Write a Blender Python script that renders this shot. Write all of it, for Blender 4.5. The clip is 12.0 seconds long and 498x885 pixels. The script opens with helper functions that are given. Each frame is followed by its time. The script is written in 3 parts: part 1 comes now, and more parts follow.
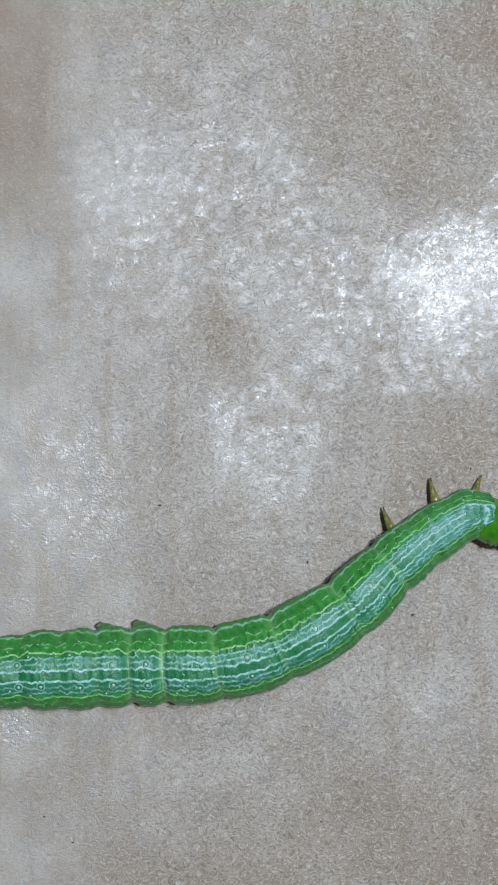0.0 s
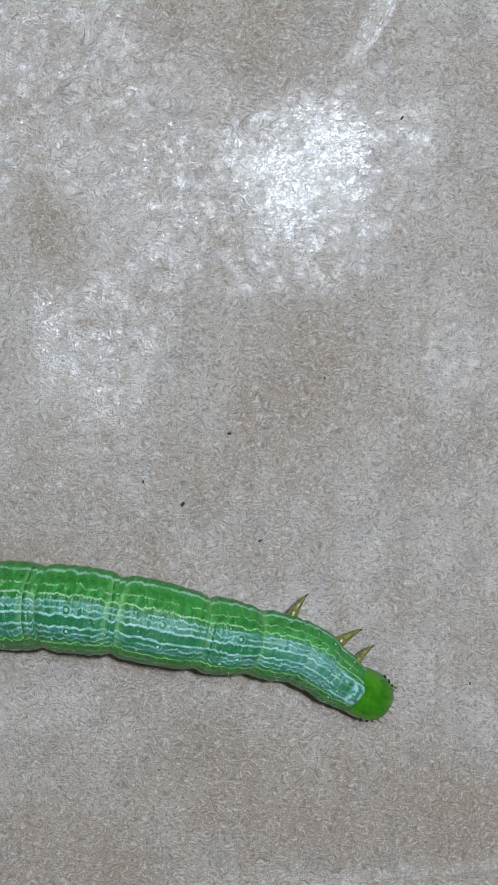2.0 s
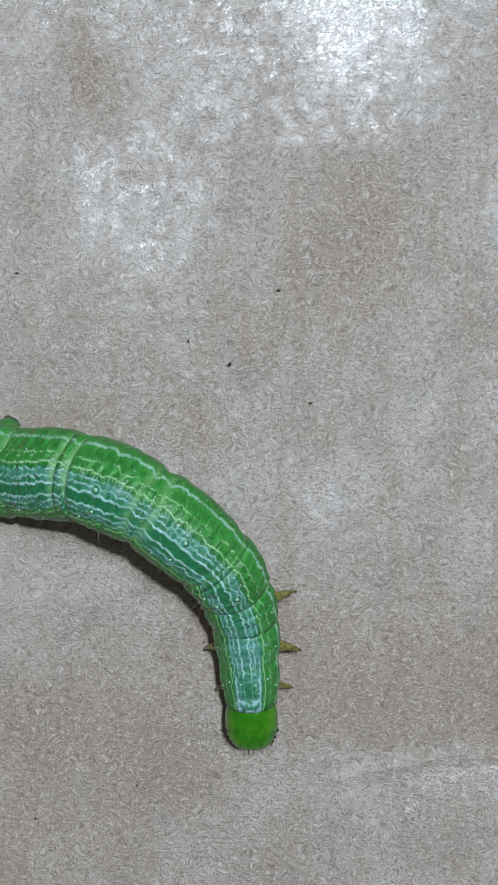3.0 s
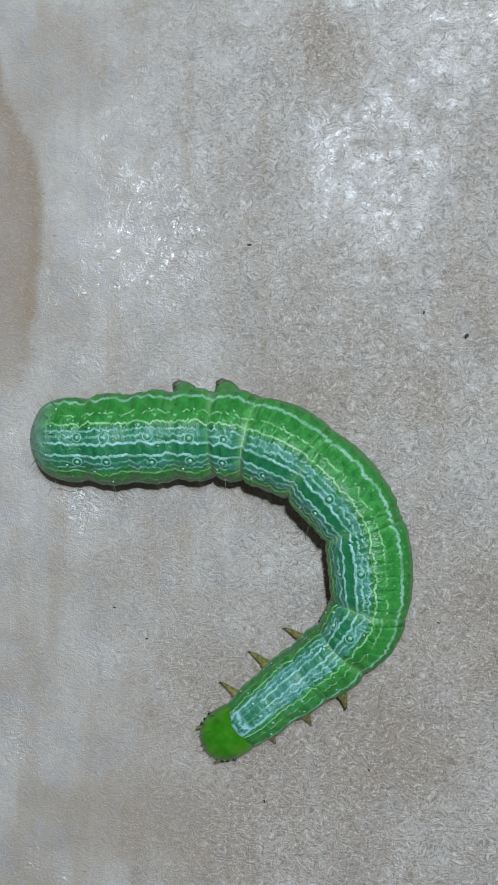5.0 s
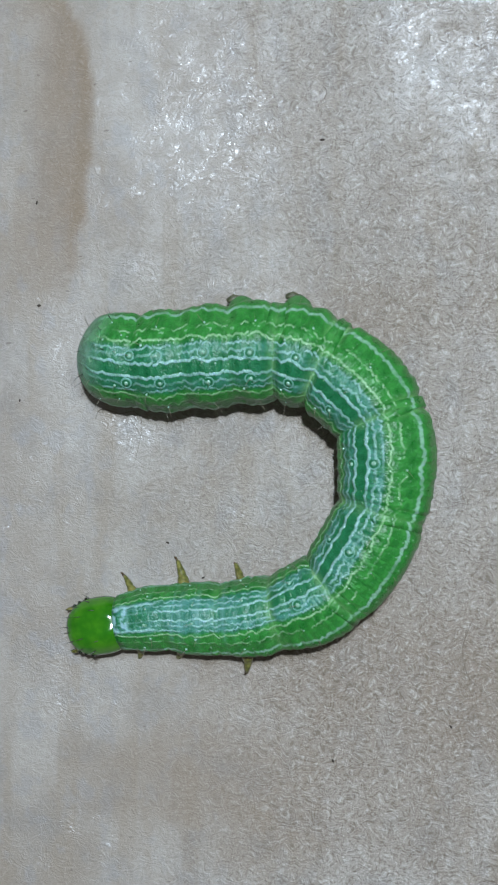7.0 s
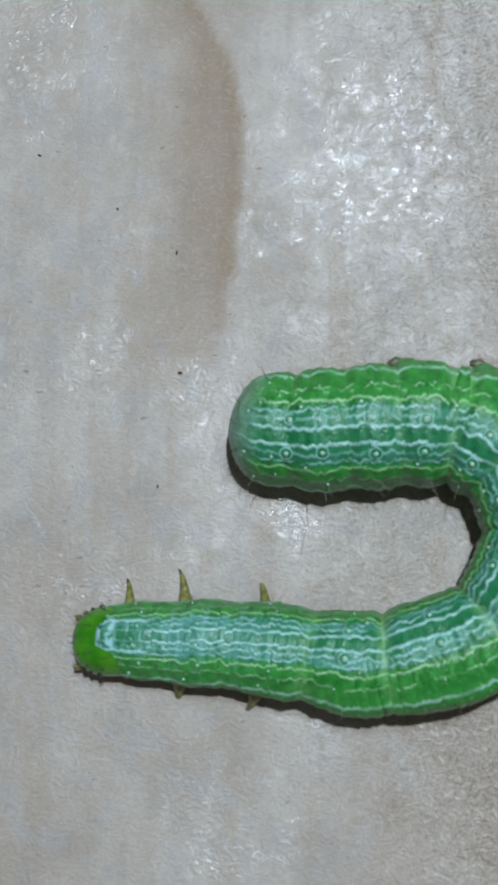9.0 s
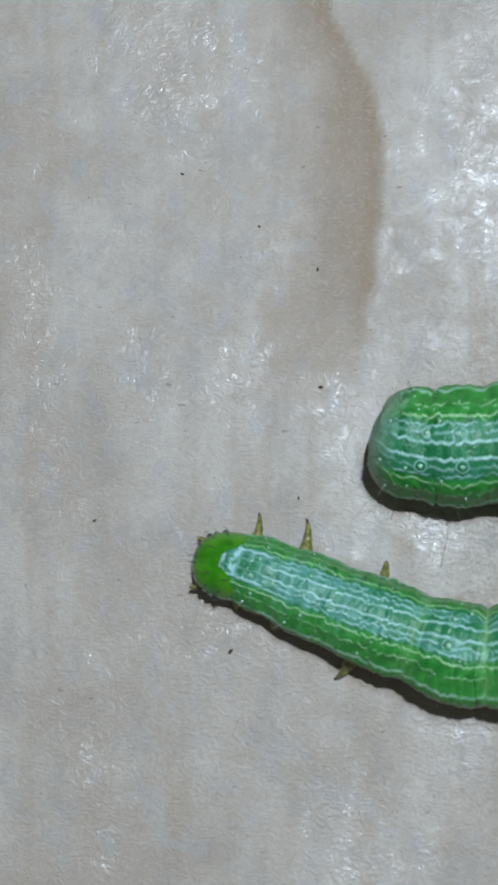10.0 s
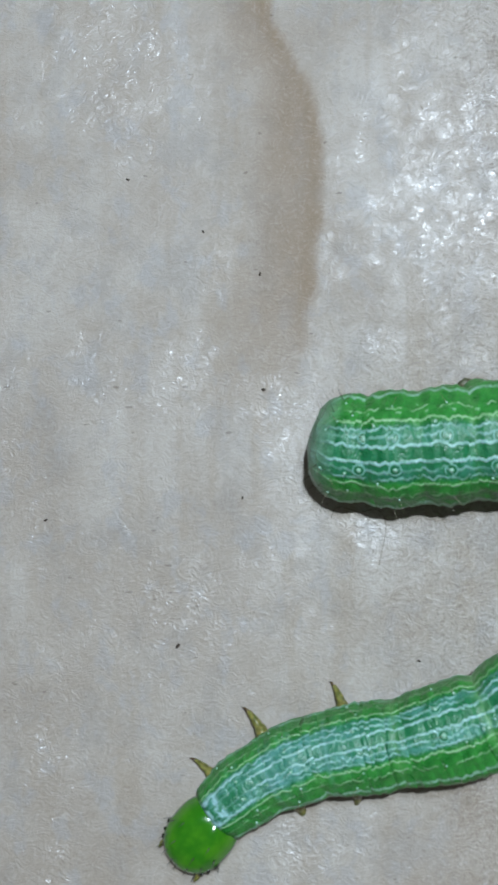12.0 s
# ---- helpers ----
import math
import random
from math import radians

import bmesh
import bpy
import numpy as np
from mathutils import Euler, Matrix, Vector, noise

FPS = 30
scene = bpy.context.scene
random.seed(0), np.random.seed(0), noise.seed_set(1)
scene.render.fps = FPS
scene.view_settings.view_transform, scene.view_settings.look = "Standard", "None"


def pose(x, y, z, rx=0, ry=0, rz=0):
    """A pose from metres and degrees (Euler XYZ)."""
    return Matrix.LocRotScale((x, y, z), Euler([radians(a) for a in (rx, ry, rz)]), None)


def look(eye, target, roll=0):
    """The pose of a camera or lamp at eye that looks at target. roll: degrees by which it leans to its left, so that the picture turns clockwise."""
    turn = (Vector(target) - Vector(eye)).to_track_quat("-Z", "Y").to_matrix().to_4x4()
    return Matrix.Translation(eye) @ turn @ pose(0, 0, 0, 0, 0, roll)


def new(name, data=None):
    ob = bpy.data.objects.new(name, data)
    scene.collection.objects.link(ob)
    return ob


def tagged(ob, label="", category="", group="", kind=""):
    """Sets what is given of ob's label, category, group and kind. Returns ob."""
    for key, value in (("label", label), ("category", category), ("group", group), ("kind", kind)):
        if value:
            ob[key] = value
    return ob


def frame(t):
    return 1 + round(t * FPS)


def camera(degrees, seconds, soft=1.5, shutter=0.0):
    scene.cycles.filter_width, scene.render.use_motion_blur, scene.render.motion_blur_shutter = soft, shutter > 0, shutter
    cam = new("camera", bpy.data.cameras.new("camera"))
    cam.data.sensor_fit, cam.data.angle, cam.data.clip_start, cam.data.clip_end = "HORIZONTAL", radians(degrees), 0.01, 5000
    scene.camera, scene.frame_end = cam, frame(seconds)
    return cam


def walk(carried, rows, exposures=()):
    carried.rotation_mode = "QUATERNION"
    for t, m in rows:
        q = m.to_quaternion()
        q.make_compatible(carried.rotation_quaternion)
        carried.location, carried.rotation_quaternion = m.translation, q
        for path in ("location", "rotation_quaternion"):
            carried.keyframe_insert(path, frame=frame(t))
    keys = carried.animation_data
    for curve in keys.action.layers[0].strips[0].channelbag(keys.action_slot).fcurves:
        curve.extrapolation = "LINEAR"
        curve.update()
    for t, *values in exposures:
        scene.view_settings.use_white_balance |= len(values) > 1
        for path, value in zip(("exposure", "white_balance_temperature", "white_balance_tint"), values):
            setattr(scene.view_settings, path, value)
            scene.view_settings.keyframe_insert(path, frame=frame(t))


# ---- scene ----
# Lengths below are written in millimetres and scaled by MM.
MM = 0.001

# ---- camera: a phone held close above a sheet of brown paper ----
cam = camera(19.8, 12.0)
# the lens is focused eight centimetres away
cam.data.dof.use_dof = True
cam.data.dof.focus_distance = 0.080
cam.data.dof.aperture_fstop = 280
walk(cam, [
    (0, pose(-0.00216, 0.00184, 0.09131, -1.46, -1.74, 0.03)),
    (0.1, pose(0.00123, 0.00174, 0.09104, -1.94, -1.09, 0.05)),
    (0.5, pose(0.01359, -0.00025, 0.08788, -2.24, 0.15, -0.03)),
    (1, pose(0.01124, -0.00125, 0.08747, -1.85, -0.04, -0.20)),
    (1.5, pose(0.01030, -0.00274, 0.08445, -1.68, 0.46, 0.06)),
    (2, pose(0.01038, -0.00355, 0.08254, -1.64, -0.10, 0.10)),
    (2.5, pose(0.01376, -0.00758, 0.07974, -1.64, 0.96, 0.12)),
    (3, pose(0.00874, -0.01097, 0.07923, -2.05, 0.69, 0.24)),
    (3.1, pose(0.00591, -0.01152, 0.07944, -2.35, -0.42, 0.32)),
    (3.2, pose(0.00787, -0.01195, 0.07962, -2.59, 2.70, 0.52)),
    (4.8, pose(0.00416, -0.01383, 0.07786, -0.99, 6.18, 0.17)),
    (5, pose(0.00328, -0.01455, 0.07779, -0.52, 6.13, 0.34)),
    (5.5, pose(0.00131, -0.01700, 0.07962, -0.10, 7.48, 0.59)),
    (6, pose(0.00064, -0.01395, 0.07607, -1.18, 7.70, 0.44)),
    (6.5, pose(0.00238, -0.01395, 0.07225, -0.95, 7.45, 0.47)),
    (7, pose(0.00081, -0.01984, 0.07006, 0.44, 7.57, 0.93)),
    (7.5, pose(-0.00147, -0.01842, 0.07144, 0.19, 8.58, 0.69)),
    (7.7, pose(-0.00311, -0.01809, 0.07011, 0.27, 8.17, 0.58)),
    (9.3, pose(-0.01053, -0.02307, 0.05833, 7.29, 6.25, 0.23)),
    (9.5, pose(-0.01109, -0.02304, 0.05893, 6.69, 6.70, 0.51)),
    (10, pose(-0.01387, -0.02341, 0.06037, 7.92, 7.90, 1.00)),
    (10.5, pose(-0.01079, -0.02151, 0.05893, 6.90, 6.77, 0.46)),
    (11, pose(-0.01027, -0.02017, 0.05908, 6.94, 6.74, 0.22)),
    (11.5, pose(-0.01257, -0.02208, 0.05931, 9.85, 6.05, 0.43)),
    (12, pose(-0.01194, -0.02081, 0.06240, 5.30, 7.27, 0.45)),
], exposures=((0.0, -0.05, 6360, 13), (0.5, -0.12, 6380, 14), (3.2, -0.07, 6360, 12), (4.8, -0.03, 6200, 10), (7.7, 0.0, 6200, 10), (9.3, 0.0, 6220, 10), (12.0, 0.05, 6220, 9)))

# ---- light: a small white lamp overhead, a second one up and to the side, and dim room light ----
world = bpy.data.worlds.new("room_light")
scene.world = world
world.use_nodes = True
world.node_tree.nodes["Background"].inputs[0].default_value = (0.98, 0.94, 0.90, 1)
world.node_tree.nodes["Background"].inputs[1].default_value = 0.12


def disk_lamp(name, size, energy, col, at, to, spread=180):
    data = bpy.data.lights.new(name, "AREA")
    data.shape = "DISK"
    data.size, data.energy, data.color, data.spread = size * MM, energy, col, radians(spread)
    new(name, data).matrix_world = look(Vector(at) * MM, Vector(to) * MM)


disk_lamp("desk_lamp", 17, 1.72, (0.84, 0.94, 1.0), (51, 69, 398), (-2, -12, 0))
disk_lamp("room_lamp", 24, 0.058, (0.62, 0.79, 1.0), (38, 74, 300), (8, 7, 0), 72)


# ---- materials ----
class Nodes:
    """A small builder for node materials."""

    def __init__(self, name):
        self.mat = bpy.data.materials.new(name)
        self.mat.use_nodes = True
        self.tree = self.mat.node_tree
        self.bsdf = self.tree.nodes["Principled BSDF"]

    def add(self, kind, links=None):
        n = self.tree.nodes.new(kind)
        for k, v in (links or {}).items():
            self.put(n.inputs[k], v)
        return n

    def put(self, socket, v):
        if isinstance(v, bpy.types.NodeSocket):
            self.tree.links.new(v, socket)
        else:
            socket.default_value = v

    def attr(self, name):
        n = self.add("ShaderNodeAttribute")
        n.attribute_name = name
        return n.outputs["Fac"]

    def math(self, op, a, b=0.0, c=0.0):
        n = self.add("ShaderNodeMath")
        n.operation = op
        self.put(n.inputs[0], a), self.put(n.inputs[1], b), self.put(n.inputs[2], c)
        return n.outputs[0]

    def ramp(self, v, lo, hi, a=0.0, b=1.0):
        n = self.add("ShaderNodeMapRange")
        n.interpolation_type = "SMOOTHSTEP"
        for i, x in enumerate((v, lo, hi, a, b)):
            self.put(n.inputs[i], x)
        return n.outputs[0]

    def noise(self, vec, scale, detail=3.0, rough=0.55):
        return self.add("ShaderNodeTexNoise", {"Vector": vec, "Scale": scale, "Detail": detail, "Roughness": rough}).outputs["Fac"]

    def mix(self, fac, a, b):
        n = self.add("ShaderNodeMix")
        n.data_type = "RGBA"
        self.put(n.inputs["Factor"], fac), self.put(n.inputs["A"], a), self.put(n.inputs["B"], b)
        return n.outputs["Result"]

    def xyz(self, x, y, z):
        n = self.add("ShaderNodeCombineXYZ")
        self.put(n.inputs[0], x), self.put(n.inputs[1], y), self.put(n.inputs[2], z)
        return n.outputs[0]

    def scaled(self, vec, s):
        return self.vector("MULTIPLY", vec, s)

    def vector(self, op, a, b):
        n = self.add("ShaderNodeVectorMath", {0: a, 1: b})
        n.operation = op
        return n.outputs[0]

    def bump(self, height, strength, distance, normal=None):
        n = self.add("ShaderNodeBump", {"Height": height, "Strength": strength, "Distance": distance})
        if normal is not None:
            self.put(n.inputs["Normal"], normal)
        return n.outputs[0]

    def set(self, **v):
        for k, x in v.items():
            self.put(self.bsdf.inputs[k.replace("_", " ")], x)
        return self.mat


def c(r, g, b):
    return (r, g, b, 1.0)


def paper_material():
    """Brown wrapping paper with a waxy face: wormy fibres, blotches, matt and glossy areas."""
    n = Nodes("waxed_brown_paper")
    pos = n.add("ShaderNodeTexCoord").outputs["Object"]
    mm = n.scaled(pos, (1000, 1000, 1000))
    gloss, stain = n.attr("gloss"), n.attr("stain")
    wax = n.attr("wax")

    def strokes(seed, across, down, sway):
        """Short bent fibre strokes: noise drawn out one way over a swaying ground."""
        v = n.vector("ADD", mm, (seed, seed, 0))
        drift = n.add("ShaderNodeTexNoise", {"Vector": v, "Scale": 1.1, "Detail": 1.0}).outputs["Color"]
        v = n.vector("ADD", v, n.scaled(n.vector("SUBTRACT", drift, (0.5, 0.5, 0.5)), (sway, sway, 0)))
        return n.noise(n.scaled(v, (across, down, 1)), 1.0, 2.2, 0.62)

    lying, upright = strokes(3.0, 2.6, 7.6, 1.3), strokes(40.0, 7.2, 2.8, 1.3)
    pulp = n.math("ADD", n.math("MULTIPLY", lying, 0.56), n.math("MULTIPLY", upright, 0.44))
    fibre = n.noise(n.scaled(mm, (4.6, 6.4, 1)), 1.0, 3.0, 0.62)
    grain = n.noise(mm, 9.0, 2.0, 0.6)
    streak = n.noise(n.scaled(mm, (0.55, 0.06, 1)), 1.0, 3.0)
    blotch = n.noise(mm, 0.16, 4.0, 0.6)
    patch = n.noise(n.scaled(mm, (0.5, 0.35, 1)), 1.0, 3.0, 0.6)
    film = n.noise(n.vector("ADD", n.scaled(mm, (0.75, 0.55, 1)), (9, 4, 0)), 1.0, 3.0, 0.6)
    clear = n.ramp(wax, 0.0, 1.0, 1.0, 0.22)
    pale = n.mix(n.ramp(blotch, 0.35, 0.68), c(0.264, 0.222, 0.180), c(0.338, 0.302, 0.262))
    pale = n.mix(n.ramp(streak, 0.48, 0.70, 0.0, 0.65), pale, c(0.250, 0.202, 0.152))
    pale = n.mix(n.ramp(patch, 0.48, 0.68, 0.0, 0.40), pale, c(0.208, 0.192, 0.178))
    pale = n.mix(n.math("MULTIPLY", wax, n.ramp(film, 0.52, 0.66, 0.0, 0.32)), pale, c(0.245, 0.247, 0.258))
    col = n.mix(stain, pale, c(0.222, 0.164, 0.112))
    col = n.mix(n.math("MULTIPLY", n.ramp(pulp, 0.38, 0.50, 0.70, 0.0), clear), col, c(0.125, 0.092, 0.064))
    col = n.mix(n.math("MULTIPLY", n.ramp(pulp, 0.52, 0.64, 0.0, 0.52), clear), col, c(0.540, 0.500, 0.450))
    col = n.mix(n.math("MULTIPLY", n.ramp(fibre, 0.54, 0.72, 0.0, 0.40), clear), col, c(0.520, 0.480, 0.430))
    col = n.mix(n.math("MULTIPLY", n.ramp(grain, 0.32, 0.48, 0.40, 0.0), clear), col, c(0.130, 0.100, 0.075))
    fleck = n.noise(n.scaled(mm, (1.6, 3.4, 1)), 1.0, 1.0)
    col = n.mix(n.ramp(fleck, 0.74, 0.80, 0.0, 0.5), col, c(0.080, 0.052, 0.034))
    height = n.math("ADD", n.math("MULTIPLY", pulp, 1.3), n.math("ADD", n.math("MULTIPLY", fibre, 0.6), n.math("MULTIPLY", grain, 0.2)))
    nor = n.bump(height, 1.0, n.math("MULTIPLY", n.ramp(gloss, 0.2, 0.9, 0.000085, 0.000050), n.ramp(wax, 0.0, 1.0, 1.0, 0.45)))
    rough = n.ramp(gloss, 0.0, 1.0, 0.58, 0.27)
    rough = n.math("ADD", rough, n.ramp(fibre, 0.3, 0.7, 0.05, -0.05))
    spec = n.math("MULTIPLY", n.ramp(gloss, 0.0, 0.8, 0.45, 0.75), n.ramp(stain, 0.0, 1.0, 1.0, 0.4))
    ripple = n.add("ShaderNodeTexNoise", {"Vector": n.scaled(mm, (1.0, 1.25, 1)), "Scale": 3.0, "Detail": 1.5, "Distortion": 0.7}).outputs["Fac"]
    wavy = n.bump(ripple, 1.0, n.ramp(wax, 0.0, 1.0, 0.00024, 0.00020), nor)
    coat = n.math("MULTIPLY", n.ramp(gloss, 0.15, 0.85), n.ramp(stain, 0.0, 1.0, 1.0, 0.3))
    return n.set(Base_Color=col, Roughness=rough, Normal=nor, Specular_IOR_Level=spec, Coat_Weight=coat, Coat_Roughness=0.27, Coat_IOR=2.3, Coat_Normal=wavy)


def skin_material():
    """Green skin with white wavy lines along the body, after the angle from the back and the length from the tail."""
    n = Nodes("striped_green_skin")
    along, angle, fold, haze, tail, collar = (n.attr(a) for a in ("along", "angle", "fold", "haze", "tail", "collar"))
    side = n.math("SIGN", angle)
    a = n.math("ABSOLUTE", angle)
    pos = n.add("ShaderNodeTexCoord").outputs["Object"]
    mm = n.scaled(pos, (1000, 1000, 1000))

    def wave(freq, seed, amount):
        v = n.xyz(n.math("MULTIPLY", along, freq), n.math("MULTIPLY", side, 7.0 + seed), seed)
        return n.math("MULTIPLY", n.math("SUBTRACT", n.noise(v, 1.0, 2.0, 0.5), 0.5), amount)

    def line(centre, half, freq, amount, seed, gaps=None):
        d = n.math("ABSOLUTE", n.math("SUBTRACT", n.math("ADD", a, wave(freq, seed, amount)), centre))
        m = n.ramp(d, half * 0.45, half * 1.25, 1.0, 0.0)
        if gaps:
            v = n.xyz(n.math("MULTIPLY", along, gaps), n.math("MULTIPLY", side, 5.0 + seed), seed + 3.0)
            m = n.math("MULTIPLY", m, n.ramp(n.noise(v, 1.0, 1.0), 0.40, 0.52))
        return m

    annulet = n.attr("annulet")
    mottle = n.noise(mm, 1.9, 4.0, 0.6)
    green = n.mix(n.ramp(mottle, 0.32, 0.68), c(0.014, 0.140, 0.019), c(0.038, 0.245, 0.038))
    teal = n.mix(n.ramp(mottle, 0.32, 0.68), c(0.009, 0.120, 0.040), c(0.020, 0.175, 0.070))
    back = n.ramp(n.math("ADD", a, wave(1.4, 27.0, 12.0)), 26.0, 33.0, 1.0, 0.0)
    col = n.mix(back, green, teal)

    def fade(seed, low=0.35):
        """Lines come and go along the body."""
        v = n.xyz(n.math("MULTIPLY", along, 0.95), n.math("MULTIPLY", side, 3.0), seed)
        return n.ramp(n.noise(v, 1.0, 3.0, 0.65), 0.38, 0.58, low, 1.0)

    # milky bands on both sides of the dark middle line, thinned out by dark wavy veins
    # their bluish wash also puts the wet skin's sheen into the colour
    milk_sheen = n.math("MULTIPLY", n.ramp(a, 8.0, 11.0), n.ramp(a, 24.0, 30.0, 1.0, 0.0))
    net = n.noise(n.xyz(n.math("MULTIPLY", along, 1.5), n.math("MULTIPLY", angle, 0.06), 2.0), 1.0, 3.0, 0.6)
    col = n.mix(n.math("MULTIPLY", milk_sheen, n.math("MULTIPLY", n.ramp(net, 0.42, 0.64, 0.0, 0.40), n.ramp(along, 8.0, 15.0, 0.5, 1.0))), col, c(0.130, 0.350, 0.330))
    # haze: bluish sheen on the front of the back, painted as colour
    col = n.mix(n.math("MULTIPLY", haze, n.ramp(a, 20.0, 32.0, 0.24, 0.0)), col, c(0.110, 0.310, 0.350))
    col = n.mix(n.ramp(a, 84.0, 100.0, 0.0, 0.8), col, c(0.050, 0.220, 0.040))
    crease = n.math("MULTIPLY", n.math("POWER", fold, 1.6), n.ramp(n.noise(mm, 2.2, 2.0), 0.36, 0.62, 0.30, 0.75))
    col = n.mix(crease, col, c(0.200, 0.400, 0.150))
    shield = n.ramp(along, 29.3, 29.7)
    white = n.math("MULTIPLY", line(8.2, 2.0, 1.9, 14.0, 1.0), fade(40.0, 0.5))
    white = n.math("MAXIMUM", white, n.math("MULTIPLY", line(17.5, 1.8, 2.2, 19.0, 6.0), n.math("MULTIPLY", fade(43.0, 0.1), n.ramp(along, 8.0, 15.0, 0.55, 0.8))))
    white = n.math("MAXIMUM", white, n.math("MULTIPLY", line(26.0, 1.6, 2.4, 18.0, 8.0), n.math("MULTIPLY", fade(44.0, 0.0), 0.7)))
    white = n.math("MULTIPLY", white, n.math("SUBTRACT", 1.0, n.math("MULTIPLY", shield, 0.75)))
    white = n.math("MAXIMUM", white, n.math("MULTIPLY", n.math("MULTIPLY", shield, 0.75), line(24.0, 2.8, 2.2, 13.0, 17.0)))
    cream = n.math("MULTIPLY", line(35.0, 1.7, 1.8, 22.0, 9.0), fade(46.0, 0.45))
    cream = n.math("MAXIMUM", cream, n.math("MULTIPLY", line(50.0, 1.7, 1.7, 24.0, 12.0, 1.6), n.math("MULTIPLY", fade(49.0, 0.2), 0.9)))
    lateral = n.math("MULTIPLY", line(75.0, 2.8, 1.7, 20.0, 15.0), fade(52.0, 0.4))
    lift = n.math("SUBTRACT", 1.0, n.math("MULTIPLY", tail, 0.85))
    lift = n.math("MULTIPLY", lift, n.ramp(fold, 0.4, 1.0, 1.0, 0.6))
    col = n.mix(n.math("MULTIPLY", n.math("MULTIPLY", annulet, haze), n.ramp(a, 24.0, 60.0, 0.42, 0.08)), col, c(0.270, 0.500, 0.490))
    col = n.mix(n.math("MULTIPLY", n.math("MULTIPLY", cream, 0.85), lift), col, c(0.290, 0.520, 0.270))
    col = n.mix(n.math("MULTIPLY", n.math("MULTIPLY", white, 0.80), lift), col, c(0.370, 0.600, 0.570))
    col = n.mix(n.math("MULTIPLY", n.math("MULTIPLY", lateral, 0.62), lift), col, c(0.360, 0.570, 0.460))
    seam = n.ramp(fold, 0.86, 0.97, 0.0, 0.65)
    col = n.mix(n.math("MULTIPLY", seam, n.ramp(n.noise(mm, 3.0, 2.0), 0.35, 0.6, 0.4, 1.0)), col, c(0.270, 0.490, 0.230))
    col = n.mix(n.math("MULTIPLY", tail, 0.72), col, n.mix(n.ramp(mottle, 0.35, 0.65), c(0.095, 0.205, 0.125), c(0.195, 0.320, 0.240)))
    col = n.mix(n.math("MULTIPLY", n.math("MULTIPLY", collar, n.ramp(n.noise(mm, 2.4, 2.0), 0.40, 0.58)), n.ramp(a, 24.0, 36.0, 0.85, 0.0)), col, c(0.340, 0.560, 0.580))
    dots = n.noise(mm, 4.5, 1.0)
    col = n.mix(n.ramp(dots, 0.70, 0.76, 0.0, 0.45), col, c(0.330, 0.540, 0.350))
    wrinkle = n.noise(n.scaled(mm, (3.0, 1.5, 1.5)), 1.0, 3.0)
    pores = n.noise(mm, 12.0, 2.0)
    height = n.math("ADD", n.math("MULTIPLY", wrinkle, 1.0), n.math("ADD", n.math("MULTIPLY", pores, 0.22), n.math("MULTIPLY", n.math("MAXIMUM", white, cream), 0.22)))
    nor = n.bump(height, 0.8, 0.00016)
    return n.set(Base_Color=col, Roughness=n.ramp(mottle, 0.3, 0.7, 0.27, 0.42), Normal=nor, Specular_IOR_Level=0.45,
                 Subsurface_Weight=0.15, Subsurface_Radius=(0.30, 0.60, 0.15), Subsurface_Scale=0.0005)


def plain_material(name, col, col2, scale, rough, spec=0.5, bump=0.0, sss=0.0, trans=0.0):
    """A surface with mottling between two colours."""
    n = Nodes(name)
    mm = n.scaled(n.add("ShaderNodeTexCoord").outputs["Object"], (1000, 1000, 1000))
    v = n.noise(mm, scale, 3.0)
    m = n.set(Base_Color=n.mix(n.ramp(v, 0.3, 0.7), c(*col), c(*col2)), Roughness=rough, Specular_IOR_Level=spec,
              Subsurface_Weight=sss, Subsurface_Radius=(0.3, 0.6, 0.15), Subsurface_Scale=0.0005, Transmission_Weight=trans)
    if bump:
        n.put(n.bsdf.inputs["Normal"], n.bump(v, bump, 0.0001))
    return m


PAPER = paper_material()
SKIN = skin_material()
HEAD = plain_material("glossy_green_head", (0.020, 0.140, 0.003), (0.055, 0.215, 0.006), 1.2, 0.12, 0.6, 0.05, 0.20)
WART = plain_material("pale_wart", (0.22, 0.42, 0.30), (0.34, 0.54, 0.42), 6.0, 0.25, 0.6)
WART_DIP = plain_material("dark_green_dip", (0.010, 0.120, 0.045), (0.018, 0.150, 0.060), 6.0, 0.35)
WART_RING = plain_material("dull_wart_ring", (0.110, 0.300, 0.220), (0.220, 0.440, 0.370), 7.0, 0.35)
LEG = plain_material("amber_green_leg", (0.075, 0.080, 0.016), (0.240, 0.215, 0.060), 4.5, 0.30, 0.5, 0.1, 0.25)
CLAW = plain_material("brown_claw", (0.060, 0.035, 0.015), (0.110, 0.070, 0.030), 4.0, 0.3)
PROLEG = plain_material("dull_green_proleg", (0.030, 0.150, 0.028), (0.070, 0.215, 0.060), 2.0, 0.4, 0.4, 0.2)
CROCHET = plain_material("brown_hooks", (0.050, 0.056, 0.028), (0.130, 0.125, 0.070), 6.0, 0.5)
EYE = plain_material("black_eye", (0.006, 0.007, 0.004), (0.012, 0.012, 0.008), 4.0, 0.15)
MOUTH = plain_material("pale_mouth_parts", (0.13, 0.22, 0.09), (0.30, 0.38, 0.24), 4.0, 0.3)
BRISTLE = plain_material("dark_bristle", (0.012, 0.014, 0.008), (0.040, 0.036, 0.022), 4.0, 0.35)
HAIR = plain_material("thin_hair", (0.16, 0.14, 0.09), (0.28, 0.25, 0.18), 2.0, 0.3)
LOOSE_HAIR = plain_material("brown_hair", (0.10, 0.075, 0.05), (0.20, 0.16, 0.12), 1.0, 0.35)
